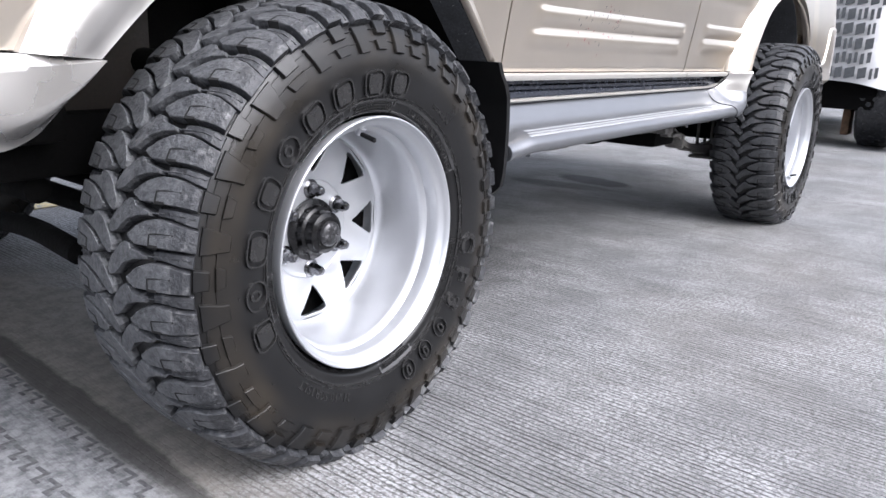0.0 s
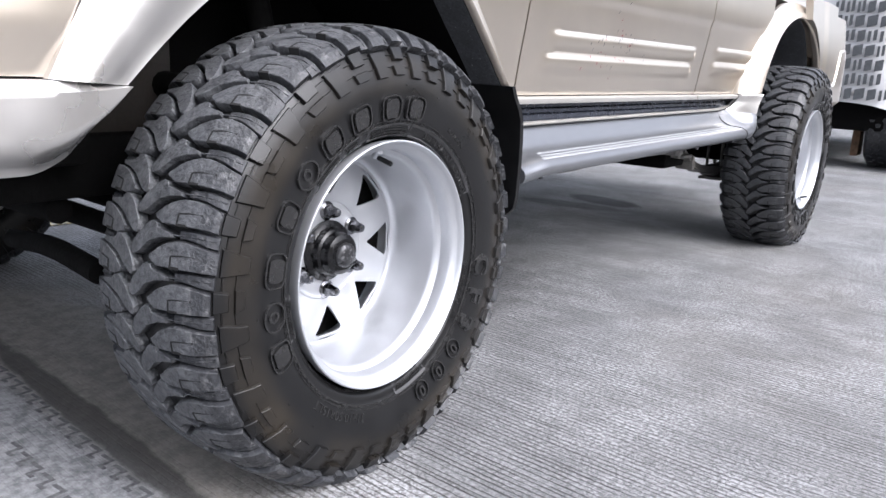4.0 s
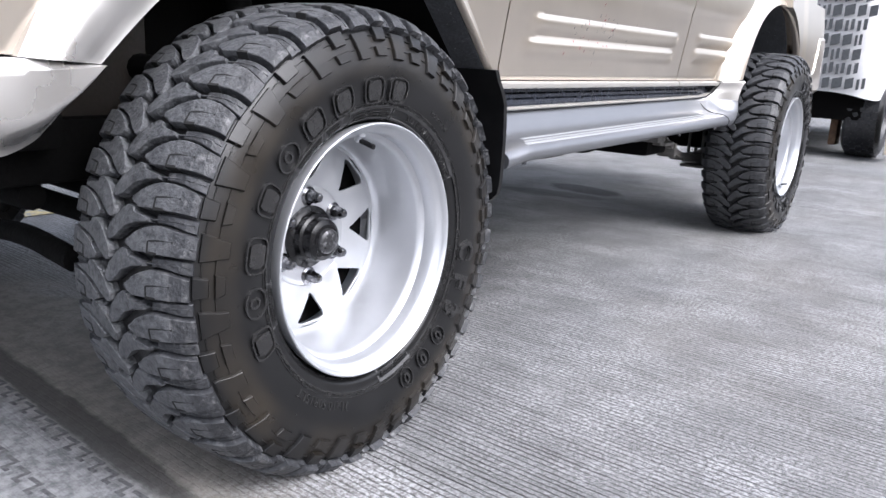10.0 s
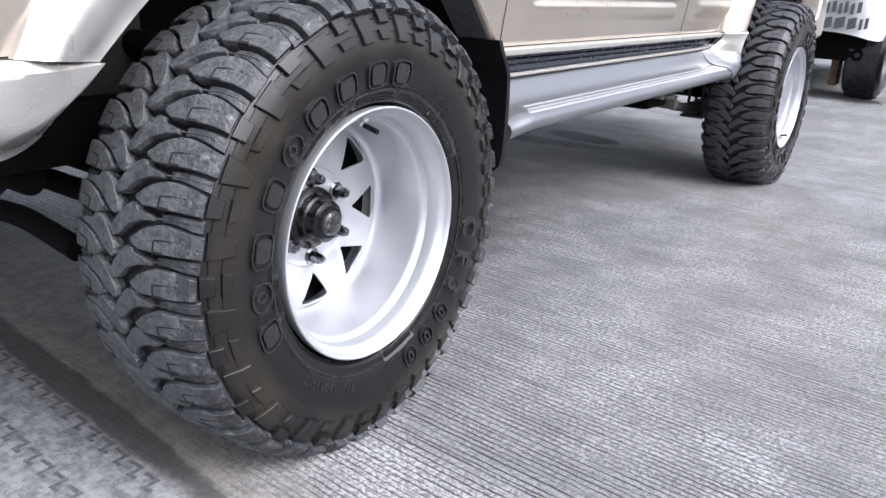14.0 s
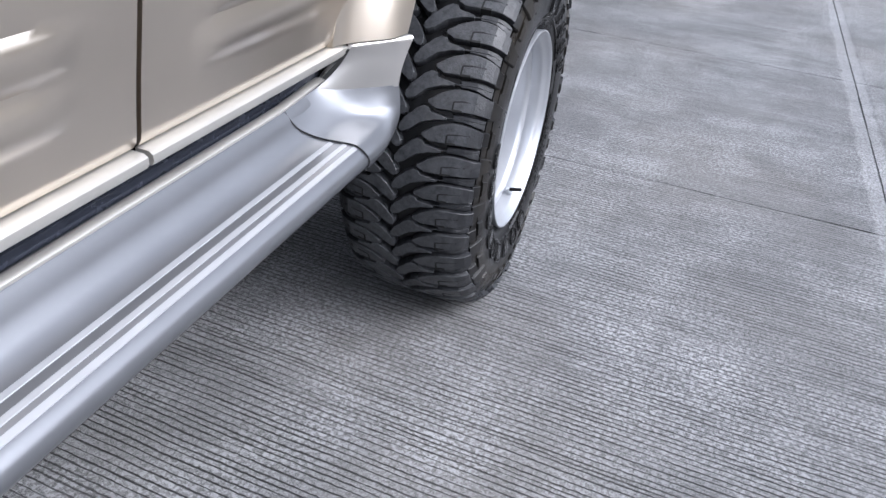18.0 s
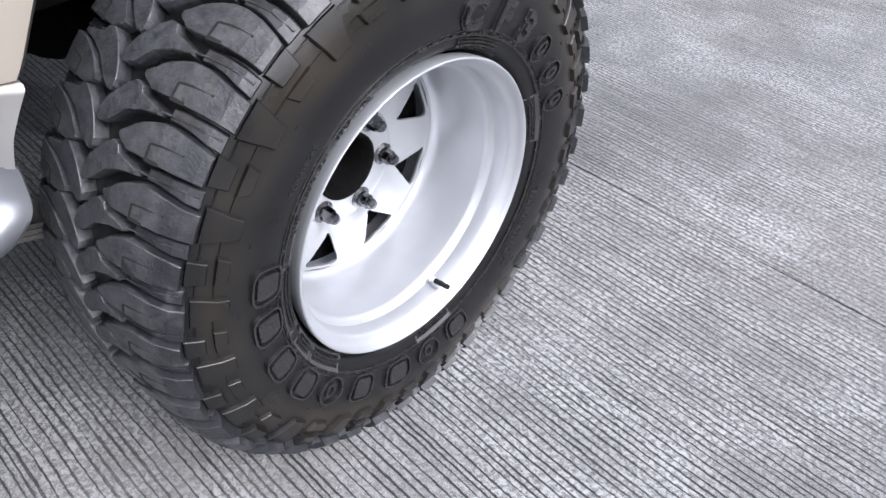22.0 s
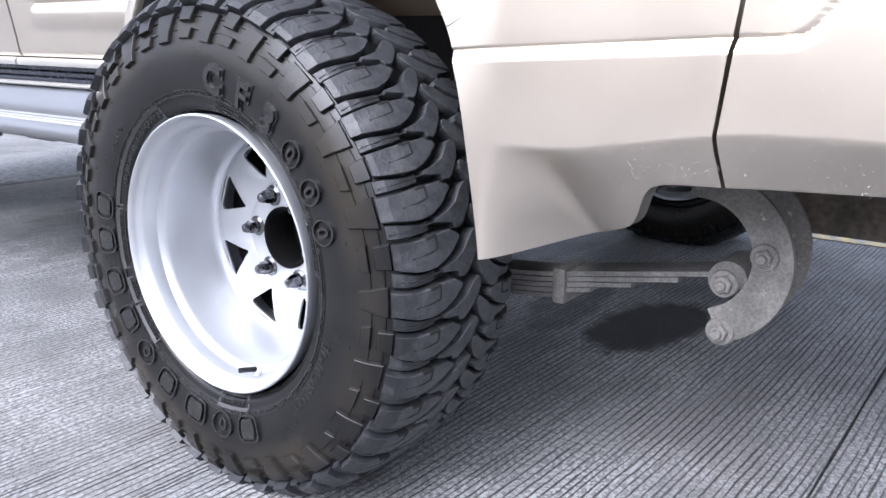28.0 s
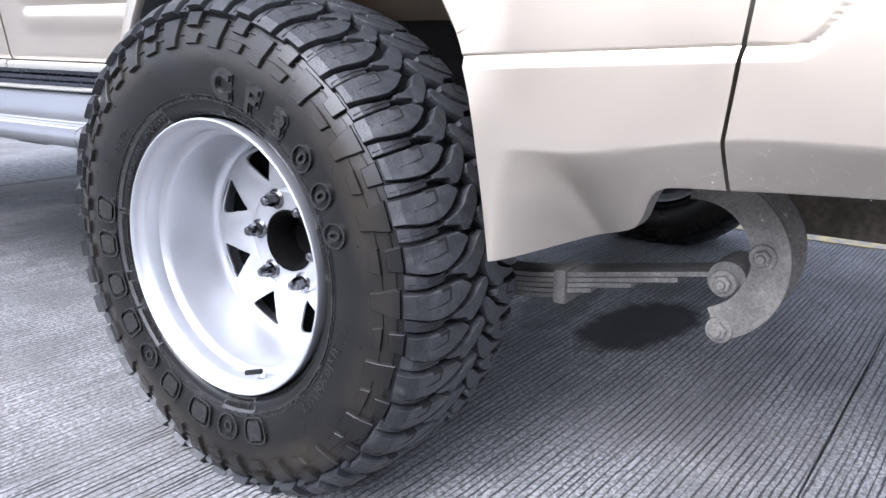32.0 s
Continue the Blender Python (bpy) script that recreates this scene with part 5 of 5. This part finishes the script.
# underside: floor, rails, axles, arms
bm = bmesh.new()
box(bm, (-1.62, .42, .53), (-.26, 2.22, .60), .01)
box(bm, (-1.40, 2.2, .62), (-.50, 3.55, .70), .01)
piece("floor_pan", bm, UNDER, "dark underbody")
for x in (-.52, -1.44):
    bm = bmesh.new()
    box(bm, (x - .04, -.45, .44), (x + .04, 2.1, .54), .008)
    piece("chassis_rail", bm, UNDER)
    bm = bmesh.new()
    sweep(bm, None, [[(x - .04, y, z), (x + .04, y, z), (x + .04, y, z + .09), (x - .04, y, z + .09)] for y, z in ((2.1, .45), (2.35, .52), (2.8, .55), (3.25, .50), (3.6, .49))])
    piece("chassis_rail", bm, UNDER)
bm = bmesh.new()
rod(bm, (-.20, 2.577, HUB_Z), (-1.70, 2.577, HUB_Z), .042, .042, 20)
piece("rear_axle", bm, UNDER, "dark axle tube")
bm = bmesh.new()
bmesh.ops.create_icosphere(bm, subdivisions=3, radius=.13, matrix=Matrix.Translation((-.95, 2.577, HUB_Z)))
piece("differential", bm, UNDER)
bm = bmesh.new()
rod(bm, (-.95, 2.45, HUB_Z), (-.95, .9, .42), .035, .035, 14)
piece("prop_shaft", bm, UNDER)
ARM = ((-.36, -.336, .348), (-.75, -.285, .325))
for sx in (1, -1):
    m = lambda x: x if sx == 1 else -1.90 - x
    bm = bmesh.new()
    rod(bm, (m(-.24), -.02, .335), (m(-.92), -.16, .44), .020, .044, 12)
    rod(bm, (m(-.24), -.02, .335), (m(-.92), .30, .44), .018, .040, 12)
    piece("lower_arm", bm, UNDER, "black lower suspension arm")
    bm = bmesh.new()
    rod(bm, (m(-.20), -.16, .345), (m(-.94), -.22, .386), .016, .022, 12)
    piece("tie_rod", bm, UNDER, "black steering rod")
    bm = bmesh.new()
    line = curve([(ARM[0][0], ARM[0][1], ARM[0][2]), ((ARM[0][0] + ARM[1][0]) / 2, (ARM[0][1] + ARM[1][1]) / 2, (ARM[0][2] + ARM[1][2]) / 2 + .012), (ARM[1][0], ARM[1][1], ARM[1][2])], 8)
    sweep(bm, None, [[(m(p.x), p.y + .018 * math.cos(q), p.z + .018 * math.sin(q)) for q in [2 * math.pi * k / 12 for k in range(12)]] for p in line])
    piece("stabiliser_bar", bm, UNDER, "black stabiliser bar before the axle")
    bm = bmesh.new()
    rod(bm, (m(-.24), 0, .36), (m(-.92), 0, .45), .026, .026, 14)
    piece("drive_shaft", bm, UNDER)
    bm = bmesh.new()
    for k in range(6):
        rod(bm, (m(-.40 - .012 * k), 0, .385 + .004 * k), (m(-.406 - .012 * k), 0, .387 + .004 * k), .034 + .002 * (k % 2), .040, 14)
    piece("shaft_boot", bm, BLACK)
    bm = bmesh.new()
    rod(bm, (m(-.34), .03, .40), (m(-.50), .06, .86), .026, .026, 14)
    piece("shock_absorber", bm, UNDER)
    bm = bmesh.new()
    rod(bm, (m(-.26), -.07, .60), (m(-.26), -.07, .665), .026, .022, 16)
    rod(bm, (m(-.26), -.07, .665), (m(-.26), -.07, .705), .009, .007, 10)
    piece("ball_joint", bm, STEEL, "upper ball joint with a stud")
    bm = bmesh.new()
    rod(bm, (m(-.26), -.07, .61), (m(-.58), -.12, .62), .018, .026, 12)
    rod(bm, (m(-.26), -.07, .61), (m(-.58), .10, .62), .018, .026, 12)
    piece("upper_arm", bm, UNDER)
bm = bmesh.new()
rod(bm, (-.50, -.32, .42), (-1.40, -.32, .42), .022, .022, 12)
piece("cross_tube", bm, UNDER)
bm = bmesh.new()
box(bm, (-1.50, -.70, .50), (-.42, -.30, .57), .02)
piece("skid_plate", bm, UNDER, "dark plate under the nose")

# leaf springs with clamps and crescent shackles, on both sides
def spring(sx):
    m = lambda x: x if sx == 1 else -1.90 - x
    line = curve([(2.03, .400, 0), (2.25, .315, 0), (2.577, .285, 0), (2.87, .302, 0), (3.03, .328, 0), (3.207, .361, 0)], 8)
    for k, (a, b) in enumerate(((0, 40), (2, 37), (5, 34), (9, 31), (13, 28))):
        bm = bmesh.new()
        secs = []
        for p in line[a:b + 1]:
            z = p.y - .0085 * k
            secs.append([(m(-.345), p.x, z), (m(-.405), p.x, z), (m(-.405), p.x, z + .0070), (m(-.345), p.x, z + .0070)])
        sweep(bm, None, secs)
        piece("spring_leaf", bm, SPRING, "dusty leaf of the spring", 30)
    for y, z in ((2.96, .312), (2.16, .345)):
        bm = bmesh.new()
        box(bm, (m(-.375) - .037, y - .011, z - .040), (m(-.375) + .037, y + .011, z + .016), .006)
        piece("spring_clamp", bm, STEEL, "steel spring clamp")
    for dy in (-.05, .05):
        bm = bmesh.new()
        for x in (-.345, -.405):
            rod(bm, (m(x), 2.577 + dy, .235), (m(x), 2.577 + dy, .41), .007, .007, 10)
        rod(bm, (m(-.34), 2.577 + dy, .405), (m(-.41), 2.577 + dy, .405), .007, .007, 10)
        piece("u_bolt", bm, SPRING)
    bm = bmesh.new()
    box(bm, (m(-.375) - .05, 2.49, .232), (m(-.375) + .05, 2.665, .244), .003)
    piece("spring_plate", bm, SPRING)
    bm = bmesh.new()
    rod(bm, (m(-.340), 3.207, .357), (m(-.410), 3.207, .357), .026, .026, 24)
    piece("spring_eye", bm, SPRING, "eye of the spring")
    for x0, thick in ((-.325, .008), (-.418, .008)):
        # a crescent between two arcs, cut off at its foot
        pts, n = [], 26
        for k in range(n + 1):
            a = radians(100 - 168 * k / n)
            pts.append((3.175 + .113 * math.cos(a), .385 + .115 * math.sin(a)))
        inner = []
        for k in range(n + 1):
            a = radians(-71 + 171 * k / n)
            inner.append((3.165 + .074 * math.cos(a), .390 + .075 * math.sin(a)))
        foot = [(3.206, .2745), (3.199, .281), (3.198, .292), (3.194, .300), (3.196, .308), (3.190, .3185)]
        bm = bmesh.new()
        outer = pts + foot + inner
        prism(bm, outer, m(x0), m(x0 - thick), .0012)
        piece("shackle", bm, STEEL, "grey crescent shackle plate with worn edges", 40)
    for y, z, r in ((3.207, .357, .0125), (3.208, .291, .0125), (3.253, .400, .0115)):
        bm = bmesh.new()
        rod(bm, (m(-.325), y, z), (m(-.3215), y, z), r + .0065, r + .0050, 24)
        rings = []
        for x, q in ((-.3215, r), (-.3150, r), (-.3128, r * .80)):
            rings.append([bm.verts.new((m(x), y + q * math.cos(math.pi * k / 3 + .3), z + q * math.sin(math.pi * k / 3 + .3))) for k in range(6)])
        for a, b in zip(rings, rings[1:]):
            for k in range(6):
                bm.faces.new((a[k], a[(k + 1) % 6], b[(k + 1) % 6], b[k]))
        bm.faces.new(rings[-1])
        rod(bm, (m(-.3132), y, z), (m(-.3085), y, z), r * .58, r * .42, 14)
        rod(bm, (m(-.33), y, z), (m(-.43), y, z), r * .6, r * .6, 14)
        piece("shackle_bolt", bm, STEEL, "grey bolt and washer", 30)
    bm = bmesh.new()
    box(bm, (m(-.375) - .045, 1.96, .40), (m(-.375) + .045, 2.08, .52), .008)
    piece("spring_hanger", bm, UNDER, "dark front hanger of the spring")
spring(1), spring(-1)
def step_hardware():
    """Plates, bolts and a bracket that carry the running board."""
    for y in (.74, 1.30, 1.80):
        bm = bmesh.new()
        box(bm, (-.30, y - .055, .447 - step_drop(y)), (-.150, y + .055, .4545 - step_drop(y)), .002)
        piece("step_plate", bm, SPRING, "grey plate under the running board")
    for y in (.60, 1.62, 2.00):
        bm = bmesh.new()
        rod(bm, (-.150, y, .4565 - step_drop(y)), (-.150, y, .4430 - step_drop(y)), .0065, .0050, 10)
        piece("step_bolt", bm, NUT, "small bright bolt")
    bm = bmesh.new()
    box(bm, (-.34, 1.76, .395), (-.27, 1.84, .446), .006)
    rod(bm, (-.30, 1.80, .42), (-.34, 1.98, .385), .016, .013, 12)
    rod(bm, (-.275, 1.80, .44), (-.275, 1.80, .385), .012, .010, 12)
    box(bm, (-.36, 1.90, .372), (-.29, 1.99, .384), .002)
    piece("step_bracket", bm, SPRING, "dusty steel bracket under the running board")
    bm = bmesh.new()
    box(bm, (-.62, 1.86, .33), (-.34, 2.06, .50), .02)
    piece("spring_mount", bm, UNDER, "black box of the spring mount")
step_hardware()

# spare wheel slung flat under the tail
SPARE = new("spare_wheel")
SPARE.parent = CAR
SPARE.matrix_world = pose(-.95, 3.00, .410, 0, 90, 0)
SPARE["label"] = "worn spare tyre slung under the tail"
bm = bmesh.new()
revolve(bm, [(-.02, .205), (-.01, .22), (.0, .26), (-.005, .31), (-.03, .345), (-.06, .355), (-.16, .355), (-.19, .345), (-.215, .31), (-.22, .26), (-.21, .22), (-.20, .205)], 96)
for k in range(44):
    a = 2 * math.pi * k / 44
    for x0, x1, off in ((-.045, -.105, 0), (-.115, -.175, .5)):
        q = [Vector((x, -r * math.sin(a + t + off * .1428), r * math.cos(a + t + off * .1428))) for r in (.35, .368) for x, t in ((x0, -.045), (x0, .045), (x1, .045), (x1, -.045))]
        v = [bm.verts.new(p) for p in q]
        for f in ((4, 5, 6, 7), (0, 1, 5, 4), (1, 2, 6, 5), (2, 3, 7, 6), (3, 0, 4, 7)):
            bm.faces.new([v[i] for i in f])
part("tyre", bm, OLD, SPARE, "old brown-black rubber")
bm = bmesh.new()
revolve(bm, [(-.03, .21), (-.02, .205), (-.05, .19), (-.10, .17), (-.105, .06), (-.10, .0005)], 64)
part("rim", bm, RUST, SPARE, "rusty steel rim")

# ---------- shell above the view ----------
def shell():
    """The wagon's upper body: bonnet, screens, roof and tail as one lofted skin over the panels."""
    bm = bmesh.new()
    st = [(-.82, .60, .80), (-.78, .62, .96), (-.5, .70, 1.02), (.2, .76, 1.06), (.62, .77, 1.10), (1.20, .62, 1.72), (1.5, .60, 1.78), (2.6, .60, 1.79), (3.45, .60, 1.75), (3.60, .66, 1.30), (3.63, .68, 1.0), (3.62, .70, .56)]
    secs = []
    for y, w, z in st:
        low = .99 if -.6 < y < 3.5 else .60
        sh = min(1.04, z - .01)
        wide = .765 if -.6 < y < 3.5 else w + .02
        half = [(wide, min(low, z - .02)), (wide - .01, (low + sh) / 2 if sh > low else z - .015), (w + (wide - w) * .5, sh), (w, sh + (z - sh) * .75), (w - .09, z - .005), (0, z)]
        secs.append([(-.95 + a, y, b) for a, b in half] + [(-.95 - a, y, b) for a, b in half[-2::-1]])
    rings = [[bm.verts.new(p) for p in s] for s in secs]
    for a, b in zip(rings, rings[1:]):
        for k in range(len(a) - 1):
            bm.faces.new((a[k], a[k + 1], b[k + 1], b[k]))
    bm.faces.new(rings[0]), bm.faces.new(rings[-1])
    return bm
piece("upper_body", shell(), PAINT, "champagne painted upper body", 40)
for name, quad in (("front_side_window", [(.95, 1.10), (1.62, 1.10), (1.60, 1.62), (1.32, 1.62)]), ("rear_side_window", [(1.70, 1.10), (2.45, 1.10), (2.42, 1.62), (1.70, 1.62)]),
                   ("cargo_window", [(2.55, 1.12), (3.35, 1.12), (3.30, 1.60), (2.55, 1.60)])):
    for sx in (1, -1):
        bm = bmesh.new()
        xo = lambda z: .775 - .155 * (z - 1.05) / .6 + .008
        a = [bm.verts.new((-.95 + sx * xo(z), y, z)) for y, z in quad]
        b = [bm.verts.new((-.95 + sx * (xo(z) - .02), y, z)) for y, z in quad]
        bm.faces.new(a), bm.faces.new(b)
        for k in range(4):
            bm.faces.new((a[k], a[(k + 1) % 4], b[(k + 1) % 4], b[k]))
        piece(name, bm, GLASS, "dark tinted side glass")
bm = bmesh.new()
a = [bm.verts.new(p) for p in ((-1.60, .70, 1.20), (-.30, .70, 1.20), (-.40, 1.16, 1.685), (-1.50, 1.16, 1.685))]
b = [bm.verts.new(v.co + Vector((0, .03, -.02))) for v in a]
bm.faces.new(a), bm.faces.new(b)
for k in range(4):
    bm.faces.new((a[k], a[(k + 1) % 4], b[(k + 1) % 4], b[k]))
piece("windscreen", bm, GLASS, "dark windscreen")
# plain far flank and nose
bm = bmesh.new()
box(bm, (-1.73, .48, .58), (-1.70, 2.15, 1.02), .01)
piece("far_flank", bm, PAINT)
bm = bmesh.new()
box(bm, (-1.73, 2.98, .50), (-1.70, 3.6, 1.02), .01)
piece("far_flank", bm, PAINT)
bm = bmesh.new()
box(bm, (-1.82, .48, .455), (-1.68, 2.15, .50), .02)
piece("far_step", bm, SILVER)
bm = bmesh.new()
box(bm, (-1.62, -.88, .56), (-.28, -.78, .86), .03)
piece("nose", bm, PAINT)
bm = bmesh.new()
box(bm, (-1.62, 3.56, .52), (-.28, 3.66, .80), .03)
piece("tail_bumper", bm, PAINT)

bm = bmesh.new()
box(bm, (-.568, 3.195, .410), (-.432, 3.64, .515), .02)
box(bm, (-.90, 3.40, .410), (-.570, 3.64, .515), .02)
piece("tail_valance", bm, MUD, "dusty brown lower edge of the tail")

# ---------- pale yellow strip on the ground past the far side ---
bm = bmesh.new()
rows = [[(x + .010 * math.sin(7 * y), y, .004) for x in (-2.30, -2.26, -2.22, -2.18)] for y in [-6 + .5 * k for k in range(29)]]
grid(bm, rows, (0, 0, -.003))
tagged(new("yellow_strip", mesh_of("yellow_strip", bm, LINE)), "thin pale yellow strip on the concrete", "road marking", kind="structure")

# ---------- print of a tyre on the concrete before the front wheel ----------
bm = bmesh.new()
for px, py, count, fall in ((-1.00, -.246, 17, .0050), (-.60, -.385, 7, .005), (-.66, -.47, 7, .005), (-.55, -.56, 7, .005)):
    for k in range(count):
        x0, y0 = px + .046 * k, py - fall * k
        for lo, hi in (((x0, y0), (x0 + .034, y0 + .007)), ((x0 + .027, y0 - .022), (x0 + .034, y0)), ((x0 + .034, y0 - .022), (x0 + .046, y0 - .015))):
            box(bm, (*lo, .0005), (*hi, .0014))
ob = tagged(new("tyre_print", mesh_of("tyre_print", bm, PRINTED)), "dark zigzag print of a tyre on the concrete", "tyre mark", kind="structure")

# ---------- second vehicle under a printed cover ----------
VAN = thing("covered_car", (-1.0, 7.6, 0), "parked car under a white printed cloth cover", "car")
VHOME = VAN.matrix_world.inverted()
def vpiece(name, bm, mat, label="", sharp=35):
    return part(name, bm, mat, VAN, label, sharp, at=VHOME)
bm = bmesh.new()
rows = []
for i in range(49):
    u = i / 48
    row = []
    for k in range(25):
        t = k / 24
        z = .50 + 1.0 * t - .03 * math.sin(u * 9) * (1 - t)
        # plan outline: front face with rounded corners, then along the flank
        ang = u * math.pi
        sx, sy = math.cos(ang), math.sin(ang)
        x = -1.0 + .92 * math.copysign(abs(sx) ** .28, sx) * (1 - .10 * t * t)
        y = 6.62 - .80 * abs(sy) ** .32 * (1 - .12 * t * t)
        fold = .012 * noise.noise(Vector((x * 5 + z * 3, z * 9, y * 4))) + .006 * noise.noise(Vector((x * 14, z * 20 - x * 9, y * 8)))
        row.append((x + fold, y + fold * 1.4, z))
    rows.append(row)
grid(bm, rows, (0, .01, 0))
vpiece("cover_front", bm, CLOTH, "white wrinkled cloth over the nose", 60)
bm = bmesh.new()
rows = []
for i in range(15):
    u = i / 14
    y = 6.40 + 3.4 * u
    row = []
    for k in range(33):
        a = math.pi * k / 32
        c, s = math.cos(a), math.sin(a)
        top = 1.45 + .25 * smooth((u - .15) / .2) * smooth((.95 - u) / .2)
        x = -1.0 + .93 * math.copysign(abs(c) ** .45, c)
        z = .50 + (top - .50) * abs(s) ** .5
        row.append((x + .015 * noise.noise(Vector((x * 4, y * 4, z * 6))), y, z))
    rows.append(row)
grid(bm, rows, (0, 0, -.01))
vpiece("cover_body", bm, CLOTH, "white cloth over the body", 60)
bm = bmesh.new()
box(bm, (-1.80, 6.05, .30), (-.20, 9.6, .54), .03)
vpiece("underside", bm, UNDER, "black underside")
for x in (-.205, -1.795):
    for y in (6.40, 9.1):
        bm = bmesh.new()
        revolve(bm, [(-.13, .20), (-.14, .25), (-.135, .31), (-.11, .345), (.11, .345), (.135, .31), (.14, .25), (.13, .20), (.10, .18), (.10, .0005)], 64)
        for k in range(26):
            for j in range(5):
                a = 2 * math.pi * (k + .5 * (j % 2)) / 26
                cx = -.092 + .046 * j
                v = []
                for r, f in ((.340, 1.0), (.353, .88)):
                    for q in range(6):
                        v.append(bm.verts.new((cx + .0235 * f * math.cos(q * math.pi / 3), -r * math.sin(a + .062 * f * math.sin(q * math.pi / 3)), r * math.cos(a + .062 * f * math.sin(q * math.pi / 3)))))
                bm.faces.new(v[6:])
                for q in range(6):
                    bm.faces.new((v[q], v[(q + 1) % 6], v[6 + (q + 1) % 6], v[6 + q]))
        ob = vpiece("wheel", bm, RUBBER, "black tyre with honeycomb tread")
        ob.matrix_local = VHOME @ pose(x, y, .352)
bm = bmesh.new()
box(bm, (.005, 5.93, .07), (.045, 6.30, .46), .006)
vpiece("mud_flap", bm, FLAPWHITE, "pale mud flap")
bm = bmesh.new()
box(bm, (-.46, 6.30, .08), (-.40, 6.5, .42), .01)
vpiece("hanging_plate", bm, RUST, "dusty plate beside the wheel")
# rows of printed marks on the cover, drawn as plain bars
rnd = random.Random(8)
bm = bmesh.new()
for row in range(8):
    z = .545 + .108 * row
    x = -.66 + rnd.uniform(0, .03)
    while x < -.25:
        wd = rnd.uniform(.046, .075)
        y = 5.80
        t = (z - .5) / 1.0
        c = max(0.02, abs((x + 1.0) / (.92 * (1 - .10 * t * t))))
        ang = math.acos(min(1.0, c ** (1 / .28)))
        y = 6.62 - .80 * abs(math.sin(ang)) ** .32 * (1 - .12 * t * t) - .024
        kind = rnd.randrange(2)
        bars = ((0, 0, wd, .078),) if kind == 0 else (((0, 0, wd * .33, .078), (wd * .62, 0, wd, .078)) if kind == 1 else ((0, 0, wd, .024), (0, .024, wd * .3, .054), (0, .054, wd, .078)))
        for x0, z0, x1, z1 in bars:
            q = [bm.verts.new((x + a, y, z + b + .25 * a)) for a, b in ((x0, z0), (x1, z0), (x1, z1), (x0, z1))]
            p = [bm.verts.new(v.co + Vector((0, .012, 0))) for v in q]
            bm.faces.new(q)
            for k in range(4):
                bm.faces.new((q[k], q[(k + 1) % 4], p[(k + 1) % 4], p[k]))
        x += wd + .020
ob = vpiece("printed_pattern", bm, PRINT, "grey printed bars on the cloth")
ob["kind"] = "stuff"

# ---------- unseen plain wall across from the vehicle, added for the paint to reflect and to shape the light ---
bm = bmesh.new()
box(bm, (9.0, -3.5, 0), (9.3, 24, 3.0))
tagged(new("reflected_wall_east", mesh_of("reflected_wall_east", bm, WALL)), "unseen plain cream wall added for reflections", "wall", kind="structure")
